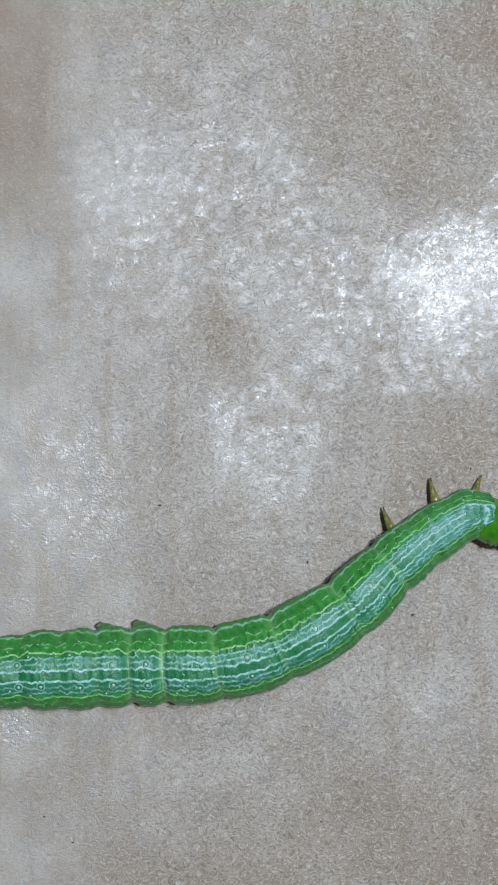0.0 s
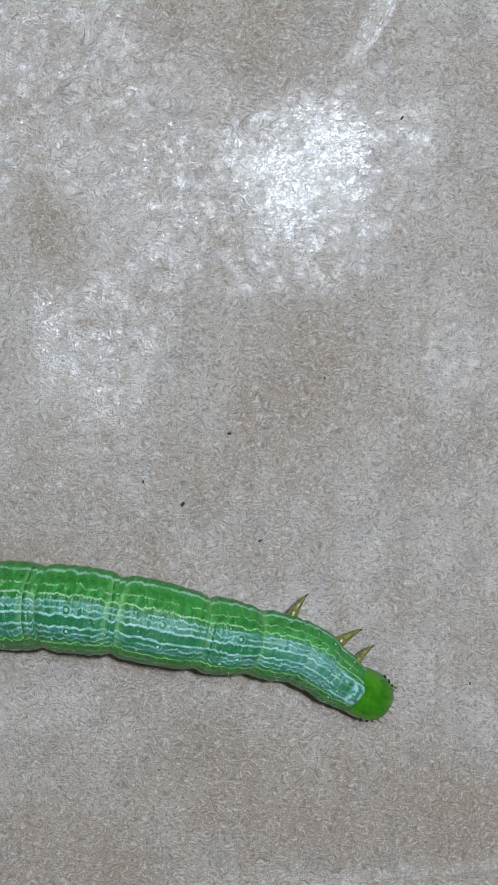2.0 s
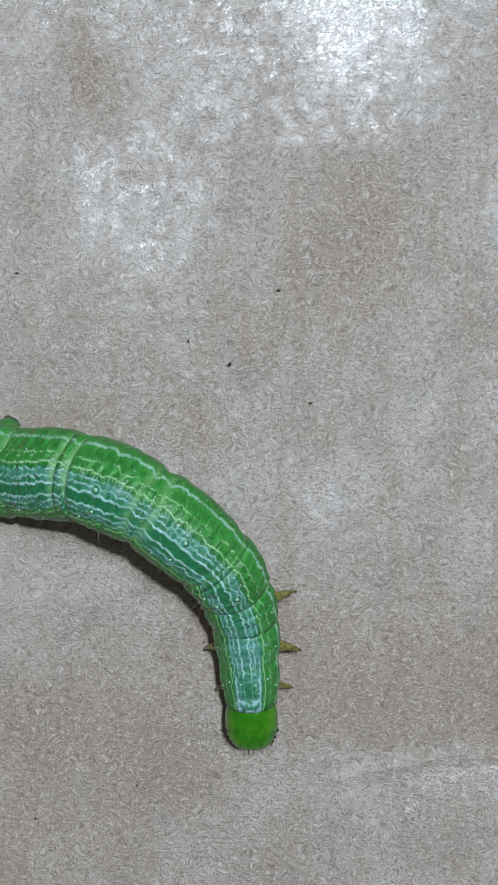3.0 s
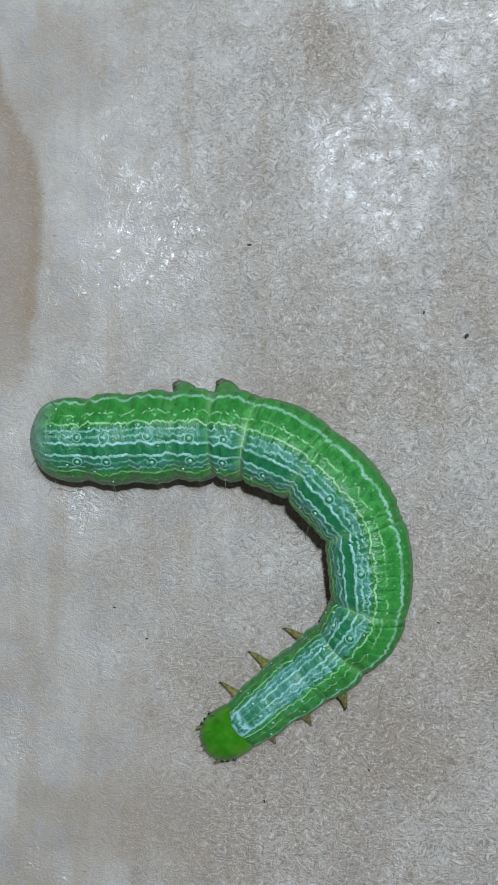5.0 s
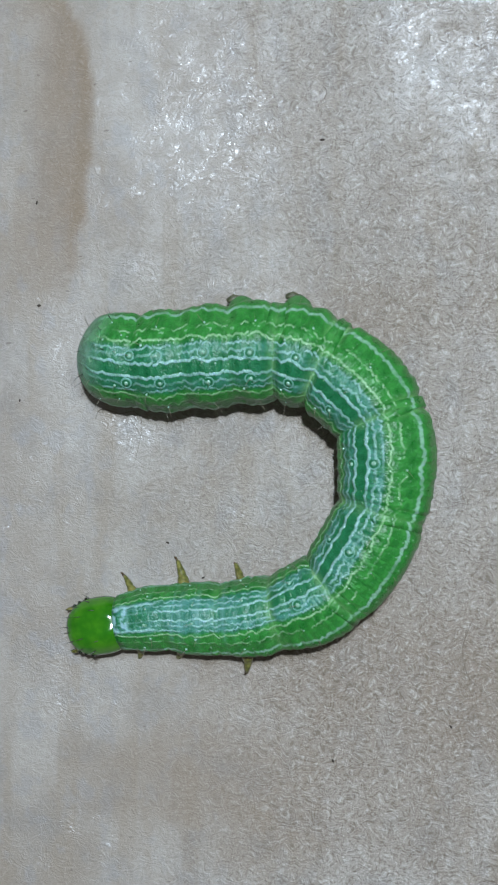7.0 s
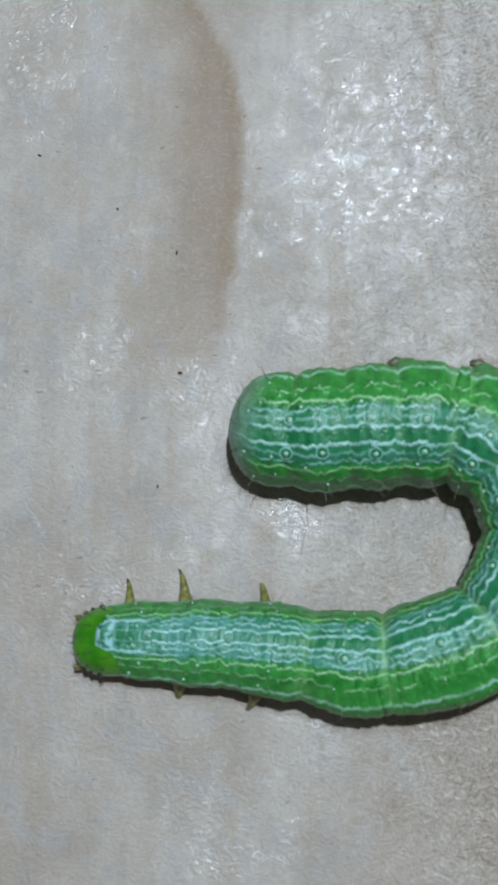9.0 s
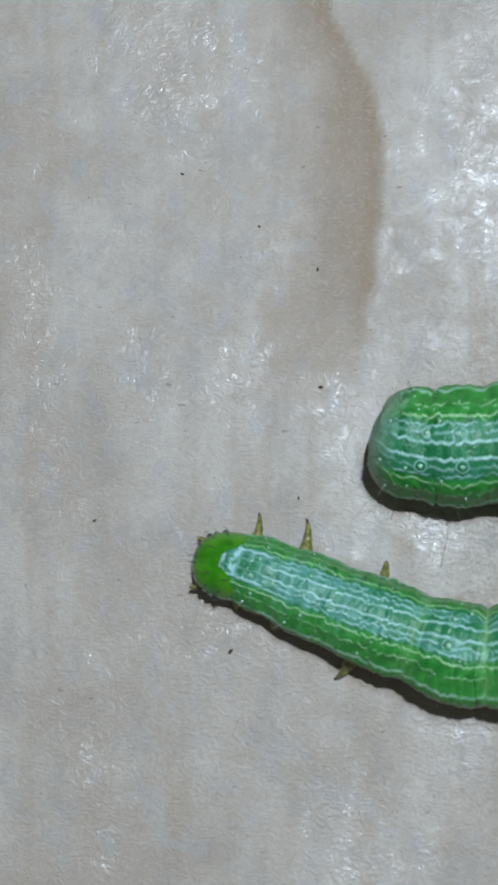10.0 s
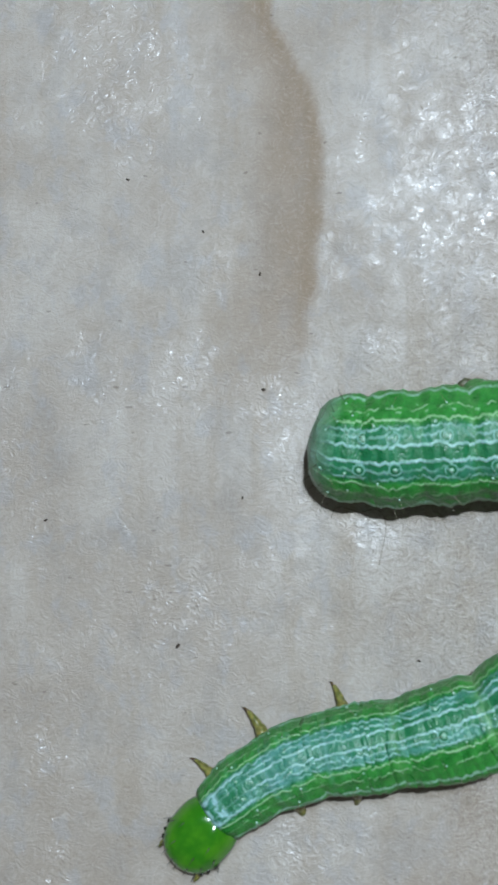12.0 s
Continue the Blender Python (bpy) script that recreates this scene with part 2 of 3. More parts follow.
FIBRE = plain_material("paper_fibre", (0.10, 0.070, 0.045), (0.36, 0.31, 0.25), 0.25, 0.5)
CRUMB = plain_material("dark_crumb", (0.020, 0.014, 0.009), (0.060, 0.040, 0.025), 5.0, 0.7, 0.3, 0.4)
WOOD = plain_material("table_wood", (0.18, 0.11, 0.06), (0.26, 0.17, 0.10), 0.05, 0.45)


# ---- mesh helpers ----
def mesh_of(name, bm, material):
    me = bpy.data.meshes.new(name)
    bmesh.ops.recalc_face_normals(bm, faces=bm.faces)
    bm.to_mesh(me)
    bm.free()
    me.materials.append(material)
    me.polygons.foreach_set("use_smooth", [True] * len(me.polygons))
    return me


def part(name, bm, material, parent, label=""):
    """Links a bmesh as one mesh object under a thing or a part."""
    ob = new(name, mesh_of(name, bm, material))
    ob.parent = parent
    return tagged(ob, label)


def shared(name, me, parent, m):
    """One more object on an existing mesh."""
    ob = new(name, me)
    ob.parent = parent
    ob.matrix_basis = m
    return ob


def tube(points, radii, around=7):
    """A closed tapered tube along points."""
    bm = bmesh.new()
    rings = []
    pts = [Vector(p) for p in points]
    for i, p in enumerate(pts):
        d = (pts[min(i + 1, len(pts) - 1)] - pts[max(i - 1, 0)]).normalized()
        u = d.cross(Vector((0.31, 0.17, 0.93))).normalized()
        w = d.cross(u)
        rings.append([bm.verts.new(p + (u * math.cos(k * math.tau / around) + w * math.sin(k * math.tau / around)) * radii[i]) for k in range(around)])
    for r0, r1 in zip(rings, rings[1:]):
        for k in range(around):
            bm.faces.new((r0[k], r0[(k + 1) % around], r1[(k + 1) % around], r1[k]))
    bm.faces.new(rings[0][::-1])
    bm.faces.new(rings[-1])
    return bm


def blob(sx, sy, sz, seed=0.0, rough=0.0, seg=12, rings=8):
    """A rounded lump with half axes sx, sy, sz in metres."""
    bm = bmesh.new()
    bmesh.ops.create_uvsphere(bm, u_segments=seg, v_segments=rings, radius=1.0)
    for v in bm.verts:
        k = 1 + rough * noise.noise(v.co * 1.7 + Vector((seed, seed * 2, 0)))
        v.co = Vector((v.co.x * sx, v.co.y * sy, v.co.z * sz)) * k
    return bm


def smooth(x, lo, hi):
    x = min(max((x - lo) / (hi - lo), 0.0), 1.0)
    return x * x * (3 - 2 * x)


# ---- the paper ----
def spot(x, y, cx, cy, rx, ry, turn=0.0, edge=0.8):
    """1 inside a soft-edged oval, 0 outside."""
    q = radians(turn)
    dx, dy = x - cx, y - cy
    u, w = dx * math.cos(q) + dy * math.sin(q), dy * math.cos(q) - dx * math.sin(q)
    return 1 - smooth(math.hypot(u / rx, w / ry), edge, 2.0 - edge)


CREASES = (((-4.1, 12.2), (-2.0, 13.2), (-0.9, 13.3), (0.0, 14.1), (0.3, 14.6), (2.0, 14.6)), ((0.3, 14.6), (3.4, 19.5), (5.2, 24.5)),
           ((-4.1, 12.2), (-7.0, 11.0)), ((13.0, -32.6), (18.0, -31.4), (27.0, -30.6)), ((16.2, 16.0), (19.2, 20.8)))


def paper_relief(x, y):
    """Height of the sheet in mm: long buckles, small cockles, one cracked crease."""
    h = 0.30 * noise.noise(Vector((x * 0.045, y * 0.03, 1.0)))
    h += 0.09 * noise.noise(Vector((x * 0.16, y * 0.10, 4.0)))
    h += 0.035 * noise.noise(Vector((x * 0.5, y * 0.35, 7.0)))
    h += 0.012 * noise.noise(Vector((x * 1.5, y * 1.2, 9.0)))
    for crease in CREASES:
        for (x0, y0), (x1, y1) in zip(crease, crease[1:]):
            if min(x0, x1) - 2 < x < max(x0, x1) + 2 and min(y0, y1) - 2 < y < max(y0, y1) + 2:
                f = min(max(((x - x0) * (x1 - x0) + (y - y0) * (y1 - y0)) / ((x1 - x0) ** 2 + (y1 - y0) ** 2), 0.0), 1.0)
                d = math.hypot(x - x0 - f * (x1 - x0), y - y0 - f * (y1 - y0)) + 0.15 * noise.noise(Vector((x * 1.3, y * 1.3, 2.0)))
                h += 0.14 * math.exp(-(d / 0.30) ** 2)
    return h


# browner, duller places: centre, half axes, turn, strength
BROWNER = ((11.0, -26.0, 13.0, 4.0, 0, 0.5), (-14.5, 22.0, 4.0, 8.0, 0, 0.85), (9.5, 21.0, 4.5, 6.5, 20, 0.6), (13.0, -3.0, 5.8, 5.2, 0, 0.5), (8.5, -7.5, 2.0, 2.5, 0, 0.5),
           (-2.0, -31.0, 9.0, 4.5, 0, 0.55), (22.0, -28.0, 9.0, 3.0, 0, 0.5), (-1.0, 6.5, 1.6, 3.0, 0, 0.5), (0.0, -13.0, 8.0, 1.6, 0, 0.4),
           (-7.0, -36.0, 9.0, 3.5, 0, 0.5), (16.0, 26.0, 3.0, 3.0, 0, 0.7))


def paper_stain(x, y):
    n1 = noise.noise(Vector((x * 0.22, y * 0.14, 2.0))) * 2.2
    n2 = noise.noise(Vector((x * 0.9, y * 0.7, 5.0))) * 0.7
    u, w = x + n1 + n2, y + n2
    # the stained strip beyond the tail; the browner ovals are laid over it
    edge = float(np.interp(y, (-14.0, -10.0, -6.0, -1.5, 1.5, 4.0, 9.0, 30.0), (-17.8, -17.2, -16.8, -16.6, -17.3, -18.9, -19.8, -20.5))) + n2 * 0.35
    inside = (edge - x) * (1 + 0.25 * n2)
    s = smooth(inside, -0.25, 0.35) * (1 - smooth(inside + 0.5 * n1, 1.8, 4.6)) * (1.05 - 1.05 * smooth(-y + n1 + n2, 7.0, 14.0))
    s *= 0.85 + 0.3 * math.exp(-((inside - 0.45) / 0.35) ** 2)
    for cx, cy, rx, ry, turn, top in BROWNER:
        s = max(s, top * spot(u, w, cx, cy, rx, ry, turn, 0.45))
    return s * (0.72 + 0.35 * n2)


# glossy places: centre, half axes, turn, strength
GLOSSY = ((-1.0, 14.0, 11.5, 10.5, 0, 0.43), (9.5, 9.6, 9.5, 5.5, 8, 0.50), (15.6, 11.4, 3.8, 1.8, 15, 1.0), (12.2, 8.8, 2.7, 3.0, 0, 1.0), (14.0, 9.6, 7.5, 5.4, 20, 0.68), (3.0, 5.0, 6.5, 6.0, 15, 0.42), (13.0, 4.8, 6.0, 2.6, 0, 0.5),
          (-14.5, -10.9, 2.0, 1.0, 0, 0.35), (-14.6, -18.9, 1.5, 1.8, 0, 0.5), (20.5, -32.5, 9.0, 2.6, 6, 0.42), (22.0, -1.0, 4.5, 5.0, 0, 0.35),
          (-6.0, 0.0, 8.0, 7.0, 0, 0.22), (-26.0, 2.0, 4.0, 7.0, 0, 0.32), (-10.5, -3.5, 5.0, 7.0, 0, 0.40), (2.0, -0.4, 4.8, 6.5, 0, 0.50))


def paper_gloss(x, y):
    n1 = noise.noise(Vector((x * 0.30, y * 0.20, 12.0)))
    n2 = noise.noise(Vector((x * 1.0, y * 0.8, 15.0))) * 0.9
    u, w = x + n1 * 2.5 + n2, y + n1 * 1.5 + n2
    g = 0.24 + 0.16 * n1
    for cx, cy, rx, ry, turn, top in GLOSSY:
        g = max(g, top * spot(u, w, cx, cy, rx, ry, turn, 0.35))
    g = max(g, 0.55 * spot(x + n2 * 0.5, y, -1.1, 0.8, 0.7, 2.8, 8), 0.55 * spot(x + n2 * 0.5, y, 17.7, 18.3, 3.4, 0.7, 58))
    g *= max(0.1, 1 + 0.25 * noise.noise(Vector((x * 0.7, y * 0.5, 18.0))) + 0.7 * noise.noise(Vector((x * 1.9, y * 1.5, 25.0))))
    return g * (1 - 0.8 * paper_stain(x, y))


def paper_wax(x, y):
    """The wax film lies thicker towards one edge of the sheet and veils the fibres there."""
    return 1 - smooth(x + 5 * noise.noise(Vector((x * 0.1, y * 0.1, 30.0))), -19.0, 1.0)


def paper():
    """One sheet; the middle, where the creature is, is finely cut."""
    def axis(lo, hi, step, far):
        a, x = [lo + step * i for i in range(int((hi - lo) / step) + 1)], hi
        grow = step
        while x < far:
            grow *= 1.35
            x += grow
            a.append(min(x, far))
        x, grow, b = lo, step, []
        while x > -far:
            grow *= 1.35
            x -= grow
            b.append(max(x, -far))
        return b[::-1] + a

    xs, ys = axis(-36.0, 32.0, 0.3, 150.0), axis(-44.0, 30.0, 0.3, 210.0)
    nx, ny = len(xs), len(ys)
    co = [(x * MM, y * MM, paper_relief(x, y) * MM) for y in ys for x in xs]
    low = min(p[2] for p in co) - 0.25 * MM
    faces = [(j * nx + i, j * nx + i + 1, (j + 1) * nx + i + 1, (j + 1) * nx + i) for j in range(ny - 1) for i in range(nx - 1)]
    rim = [i for i in range(nx)] + [j * nx + nx - 1 for j in range(1, ny)] + [(ny - 1) * nx + i for i in range(nx - 2, -1, -1)] + [j * nx for j in range(ny - 2, 0, -1)]
    base = len(co)
    co += [(co[i][0], co[i][1], low) for i in rim]
    for k in range(len(rim)):
        k1 = (k + 1) % len(rim)
        faces.append((rim[k1], rim[k], base + k, base + k1))
    faces.append(tuple(range(base, base + len(rim)))[::-1])
    me = bpy.data.meshes.new("paper")
    me.from_pydata(co, [], faces)
    me.materials.append(PAPER)
    me.polygons.foreach_set("use_smooth", [True] * len(me.polygons))
    for name, fn in (("gloss", paper_gloss), ("stain", paper_stain), ("wax", paper_wax)):
        at = me.attributes.new(name, "FLOAT", "POINT")
        at.data.foreach_set("value", [fn(p[0] / MM, p[1] / MM) for p in co])
    ob = new("paper", me)
    return tagged(ob, "creased brown wrapping paper with a waxy sheen and stains", "paper", kind="structure"), low


sheet, UNDER = paper()


def ground_at(x, y):
    return paper_relief(x, y)


def table():
    bm = bmesh.new()
    bmesh.ops.create_cube(bm, size=1.0)
    for v in bm.verts:
        v.co = Vector((v.co.x * 0.9, v.co.y * 0.7, v.co.z * 0.02 - 0.01 + UNDER))
    bmesh.ops.bevel(bm, geom=bm.edges[:], offset=0.002, segments=2, affect="EDGES")
    return tagged(new("table", mesh_of("table", bm, WOOD)), "plain brown wooden table under the paper", "table", kind="structure")


table()

# ---- the caterpillar ----
# Joints from the tail: tail tip, seven rear joints, then the front ones to the tip of the head.
LENGTHS = (3.0, 2.31, 2.13, 1.9, 1.82, 2.93, 3.64, 3.67, 2.71, 2.71, 2.33, 1.85, 2.8)
RADII = (0.72, 2.19, 2.38, 2.41, 2.4, 2.38, 2.32, 2.24, 2.11, 1.88, 1.74, 1.59, 1.41, 1.03)
LIFT = (0.0, 0.05, 0.05, 0.0, 0.0, 0.4, 1.2, 1.6, 1.35, 0.95, 0.75, 0.65, 0.55, 0.25)
SLICES = (3, 2, 2, 2, 2, 5, 7, 7, 5, 3, 2, 2)
STATION = [0.0]
for step in LENGTHS:
    STATION.append(STATION[-1] + step)
TALL = 0.95


def radius_at(s):
    """Body radius in mm at s mm from the tail, with its waist at every joint."""
    k = max(i for i in range(13) if STATION[i] <= max(s, 0.0) + 1e-6)
    f = (s - STATION[k]) / LENGTHS[k]
    f = min(max(f, 0.0), 1.0)
    p0, p1, p2, p3 = (RADII[min(max(k + d, 0), 13)] for d in (-1, 0, 1, 2))
    r = p1 + 0.5 * f * (p2 - p0 + f * (2 * p0 - 5 * p1 + 4 * p2 - p3 + f * (3 * (p1 - p2) + p3 - p0)))
    if s < 3.0:
        r = 2.21 * (1 - (1 - max(s, 0.0) / 3.0) ** 3.4) ** 0.5
    return r


def seg_phase(s):
    """0 to 1 from joint to joint."""
    k = max(i for i in range(13) if STATION[i] <= max(s, 0.0) + 1e-6)
    return min(max((s - STATION[k]) / LENGTHS[k], 0.0), 1.0)


CREASED = (0.25, 0.4, 0.85, 1.0, 0.95, 0.9, 1.0, 0.8, 0.45, 0.35)


def fold_at(s):
    """1 in the crease at a joint, 0 away from it."""
    return max(math.exp(-((s - STATION[k]) / 0.27) ** 2) * CREASED[k - 2] for k in range(2, 12))


def annulet_at(s):
    """1 in the fine cross wrinkles between two joints."""
    return max(math.exp(-((s - STATION[k] - LENGTHS[k] * f) / 0.10) ** 2) for k in range(1, 12) for f in (0.36, 0.63, 0.83))


def body_ring(s0, s1, thing, name, label=""):
    """One stiff slice of the body between s0 and s1; its ends run on inside its neighbours."""
    mid, over, around, rows = (s0 + s1) / 2, 0.55, 64, 7
    cuts = [(s0 - over, 0.955), (s0 - over * 0.45, 0.99)] + [(s0 + (s1 - s0) * i / (rows - 1), 1.0) for i in range(rows)] + [(s1 + over * 0.45, 0.99), (s1 + over, 0.955)]
    if s0 == 0.0:
        cuts = [(s1 * (i / 10) ** 2, 1.0) for i in range(11)] + [(s1 + over * 0.45, 0.99), (s1 + over, 0.955)]
    co, attrs = [], {k: [] for k in ("along", "angle", "fold", "haze", "tail", "collar", "annulet")}
    for s, shrink in cuts:
        r = max(radius_at(s), 0.02)
        fd, an = fold_at(s), annulet_at(s)
        r *= shrink * (1 - (0.012 + 0.022 * smooth(s, 22.0, 24.5)) * an) * (1 + 0.058 * math.sin(math.pi * seg_phase(s)) ** 0.8 - 0.022)
        for k in range(around):
            q = -180.0 + 360.0 * (k + 0.5) / around
            qa = abs(q)
            rr = r * (1 - fd * (0.075 + 0.06 * math.exp(-(qa / 60) ** 2))) * (1 + 0.035 * math.exp(-((qa - 86) / 16) ** 2) - 0.03 * math.exp(-((qa - 62) / 12) ** 2))
            rr *= 1 + 0.028 * noise.noise(Vector((s * 1.6, q * 0.05, 3.0))) + 0.022 * noise.noise(Vector((s * 3.1, q * 0.11, 8.0)))
            rr *= 1 + 0.010 * math.sin(s * 11.0 + 2.5 * noise.noise(Vector((s * 0.7, q * 0.02, 5.0)))) * smooth(s, 0.8, 2.0)
            y, z = rr * math.sin(radians(q)), rr * math.cos(radians(q)) * TALL
            if qa > 110:
                z = max(z, -r * TALL * 0.90)
            co.append(((s - mid) * MM, -y * MM, z * MM))
            attrs["along"].append(s)
            attrs["angle"].append(q)
            attrs["fold"].append(fd)
            attrs["annulet"].append(an)
            attrs["haze"].append(smooth(s, 24.0, 27.5) * 0.8 * (1 - smooth(s, 28.8, 30.4) * 0.85))
            attrs["tail"].append(1 - smooth(s, 0.6, 1.8))
            attrs["collar"].append(smooth(s, STATION[12] - 0.34, STATION[12] - 0.12))
    nr = len(cuts)
    faces = [(i * around + k, i * around + (k + 1) % around, (i + 1) * around + (k + 1) % around, (i + 1) * around + k) for i in range(nr - 1) for k in range(around)]
    faces += [tuple(range(around))[::-1], tuple((nr - 1) * around + k for k in range(around))]
    me = bpy.data.meshes.new(name)
    me.from_pydata(co, [], faces)
    me.materials.append(SKIN)
    me.polygons.foreach_set("use_smooth", [True] * len(me.polygons))
    for key, values in attrs.items():
        me.attributes.new(key, "FLOAT", "POINT").data.foreach_set("value", values)
    ob = new(name, me)
    ob.parent = thing
    return tagged(ob, label)


def on_skin(s, q, mid, sink=0.0):
    """A pose on a slice's skin: z outwards, at the angle q from the back (positive to the right)."""
    r = radius_at(s) - sink
    y, z = -r * math.sin(radians(q)), r * math.cos(radians(q)) * TALL
    return Matrix.Translation(Vector(((s - mid) * MM, y * MM, z * MM))) @ Matrix.Rotation(radians(q), 4, "X")


def wart_mesh(ringed):
    """A white dome, and where ringed a thin raised ring round it."""
    bm = bmesh.new()
    profiles = [[(0.13, -0.03), (0.12, 0.02), (0.09, 0.07), (0.035, 0.095)]]
    if ringed:
        profiles.append([(0.34, -0.08), (0.33, 0.015), (0.295, 0.035), (0.26, 0.02), (0.25, -0.08)])
        profiles.append([(0.27, -0.05), (0.25, 0.004), (0.20, 0.008), (0.12, 0.010)])
    for prof in profiles:
        rows = [[bm.verts.new((r * math.cos(k * math.tau / 14) * MM, r * math.sin(k * math.tau / 14) * MM, z * MM)) for k in range(14)] for r, z in prof]
        for r0, r1 in zip(rows, rows[1:]):
            for k in range(14):
                bm.faces.new((r0[k], r0[(k + 1) % 14], r1[(k + 1) % 14], r1[k]))
        if prof[-1][0] < 0.1:
            bm.faces.new(rows[-1])
    for face in bm.faces:
        d = face.calc_center_median().xy.length / MM
        face.material_index = 0 if d < 0.135 else 1 if d > 0.262 or abs(face.calc_center_median().z / MM) > 0.03 else 2
    me = mesh_of("wart", bm, WART)
    me.materials.append(WART_RING)
    me.materials.append(WART_DIP)
    return me


def bristle_mesh(length, thick, material, name="bristle"):
    pts = [(length * 0.10 * f * f * MM, 0, length * f * MM) for f in (0, 0.33, 0.66, 1)]
    return mesh_of(name, tube(pts, [thick * MM * k for k in (1, 0.8, 0.5, 0.12)], 5), material)


def thoracic_leg(ring, side, at, size, low):
    """A jointed, tapered front leg with a hooked claw, built along its side from the hip at the origin."""
    pts, rad = [], []
    for f, w in ((0.0, 0.44), (0.14, 0.42), (0.34, 0.37), (0.38, 0.28), (0.42, 0.31), (0.58, 0.25), (0.63, 0.18), (0.67, 0.20), (0.84, 0.13), (0.95, 0.09)):
        pts.append(((0.26 * size * f * f) * MM, side * size * (f - 0.12) * MM, -0.12 * size * f * f * MM))
        rad.append(w * MM * size / 2.1)
    leg = part("leg", tube(pts, rad, 10), LEG, ring, "amber-green translucent jointed leg")
    p = Vector(pts[-1])
    q = [p - Vector((0, side * 0.04, 0)) * MM, p + Vector((0.10, side * 0.14, -0.05)) * MM, p + Vector((0.24, side * 0.20, -0.14)) * MM]
    part("claw", tube(q, [0.08 * MM, 0.055 * MM, 0.012 * MM], 6), CLAW, leg, "dark brown hooked claw")
    LEGS.append((leg, side, Vector((at, side * low[0], low[1])) * MM, len(LEGS)))


def proleg(ring, side, low, big=1.0):
    """A fleshy stump with a brown hooked sole."""
    pts = [(0.0, side * (low[0] - 0.6) * MM, (low[1] + 0.4) * MM), (0.0, side * (low[0] - 0.05) * MM, (low[1] + 0.05) * MM),
           (-0.05 * MM, side * (low[0] + 0.30) * MM, (low[1] - 0.35) * MM), (-0.12 * MM, side * (low[0] + 0.42) * MM, (low[1] - 0.75) * MM)]
    pts = [Vector((0, side * low[0] * MM, low[1] * MM)).lerp(Vector(p), big) for p in pts]
    stump = part("proleg", tube(pts, [k * big * MM for k in (1.0, 0.92, 0.66, 0.40)], 14), PROLEG, ring, "dull green fleshy gripping leg")
    if big < 1:
        return
    sole = blob(0.34 * MM, 0.22 * MM, 0.14 * MM, 3.0, 0.45)
    for v in sole.verts:
        v.co += Vector((-0.45 * MM, side * (low[0] + 0.62) * MM, (low[1] - 0.72) * MM))
    part("sole", sole, CROCHET, stump, "brown hooked sole")


def head_part(thing):
    """The head: two round lobes with a shallow seam, blunt in front."""
    head = None
    around, rows = 48, 22
    bm = bmesh.new()
    rings = []
    for i in range(rows):
        f = i / (rows - 1)
        x = -0.75 + 3.15 * f
        w = 1.43 * (1 - abs((x - 0.75) / 1.72) ** 2.7) ** 0.5 if abs(x - 0.75) < 1.72 else 0.02
        ring = []
        for k in range(around):
            q = -180.0 + 360.0 * (k + 0.5) / around
            r = w * (1 - 0.075 * math.exp(-(q / 11) ** 2) * smooth(x, -0.8, 0.4))
            r *= 1 + 0.045 * math.exp(-((abs(q) - 34) / 20) ** 2)
            y, z = r * math.sin(radians(q)), r * math.cos(radians(q)) * 0.90
            ring.append(bm.verts.new((x * MM, -y * MM, z * MM)))
        rings.append(ring)
    for r0, r1 in zip(rings, rings[1:]):
        for k in range(around):
            bm.faces.new((r0[k], r0[(k + 1) % around], r1[(k + 1) % around], r1[k]))
    bm.faces.new(rings[0][::-1]), bm.faces.new(rings[-1])
    head = part("head", bm, HEAD, thing, "smooth glossy bright green head")
    eye = mesh_of("eye", blob(0.09 * MM, 0.09 * MM, 0.07 * MM, 0, 0, 8, 6), EYE)
    for side in (-1, 1):
        for x, q in ((1.25, 78), (1.55, 70), (1.85, 72), (1.98, 84), (1.75, 95), (1.45, 100)):
            w = 1.43 * (1 - abs((x - 0.75) / 1.72) ** 2.7) ** 0.5
            shared("eye", eye, head, Matrix.Translation((x * MM, -side * w * math.sin(radians(q)) * MM, w * math.cos(radians(q)) * 0.9 * MM)))
        jaw = blob(0.20 * MM, 0.24 * MM, 0.20 * MM, side, 0.2)
        for v in jaw.verts:
            v.co += Vector((2.30, side * 0.50, -0.30)) * MM
        part("jaw", jaw, PROLEG, head, "dull green jaw")
        part("antenna", tube([(1.95 * MM, side * 0.95 * MM, -0.35 * MM), (2.40 * MM, side * 1.05 * MM, -0.32 * MM), (2.56 * MM, side * 1.04 * MM, -0.30 * MM)], [0.14 * MM, 0.10 * MM, 0.05 * MM], 8), LEG, head, "short amber feeler")
    lip = blob(0.20 * MM, 0.38 * MM, 0.18 * MM, 5.0, 0.25)
    for v in lip.verts:
        v.co += Vector((2.36, 0, -0.05)) * MM
    part("lip", lip, MOUTH, head, "whitish upper lip")
    short = bristle_mesh(0.41, 0.029, BRISTLE)
    for side in (-1, 1):
        for x, q, lean in ((0.5, 30, 35), (0.9, 55, 20), (1.3, 22, 45), (1.5, 48, 40), (1.9, 30, 60), (2.0, 60, 55), (1.1, 80, 10), (2.1, 8, 70)):
            w = 1.43 * (1 - abs((x - 0.75) / 1.72) ** 2.7) ** 0.5
            m = Matrix.Translation((x * MM, -side * w * math.sin(radians(q)) * MM, w * math.cos(radians(q)) * 0.9 * MM))
            shared("bristle", short, head, m @ Matrix.Rotation(radians(side * q), 4, "X") @ Matrix.Rotation(radians(lean * 0.6 + 38), 4, "Y"))
    return head


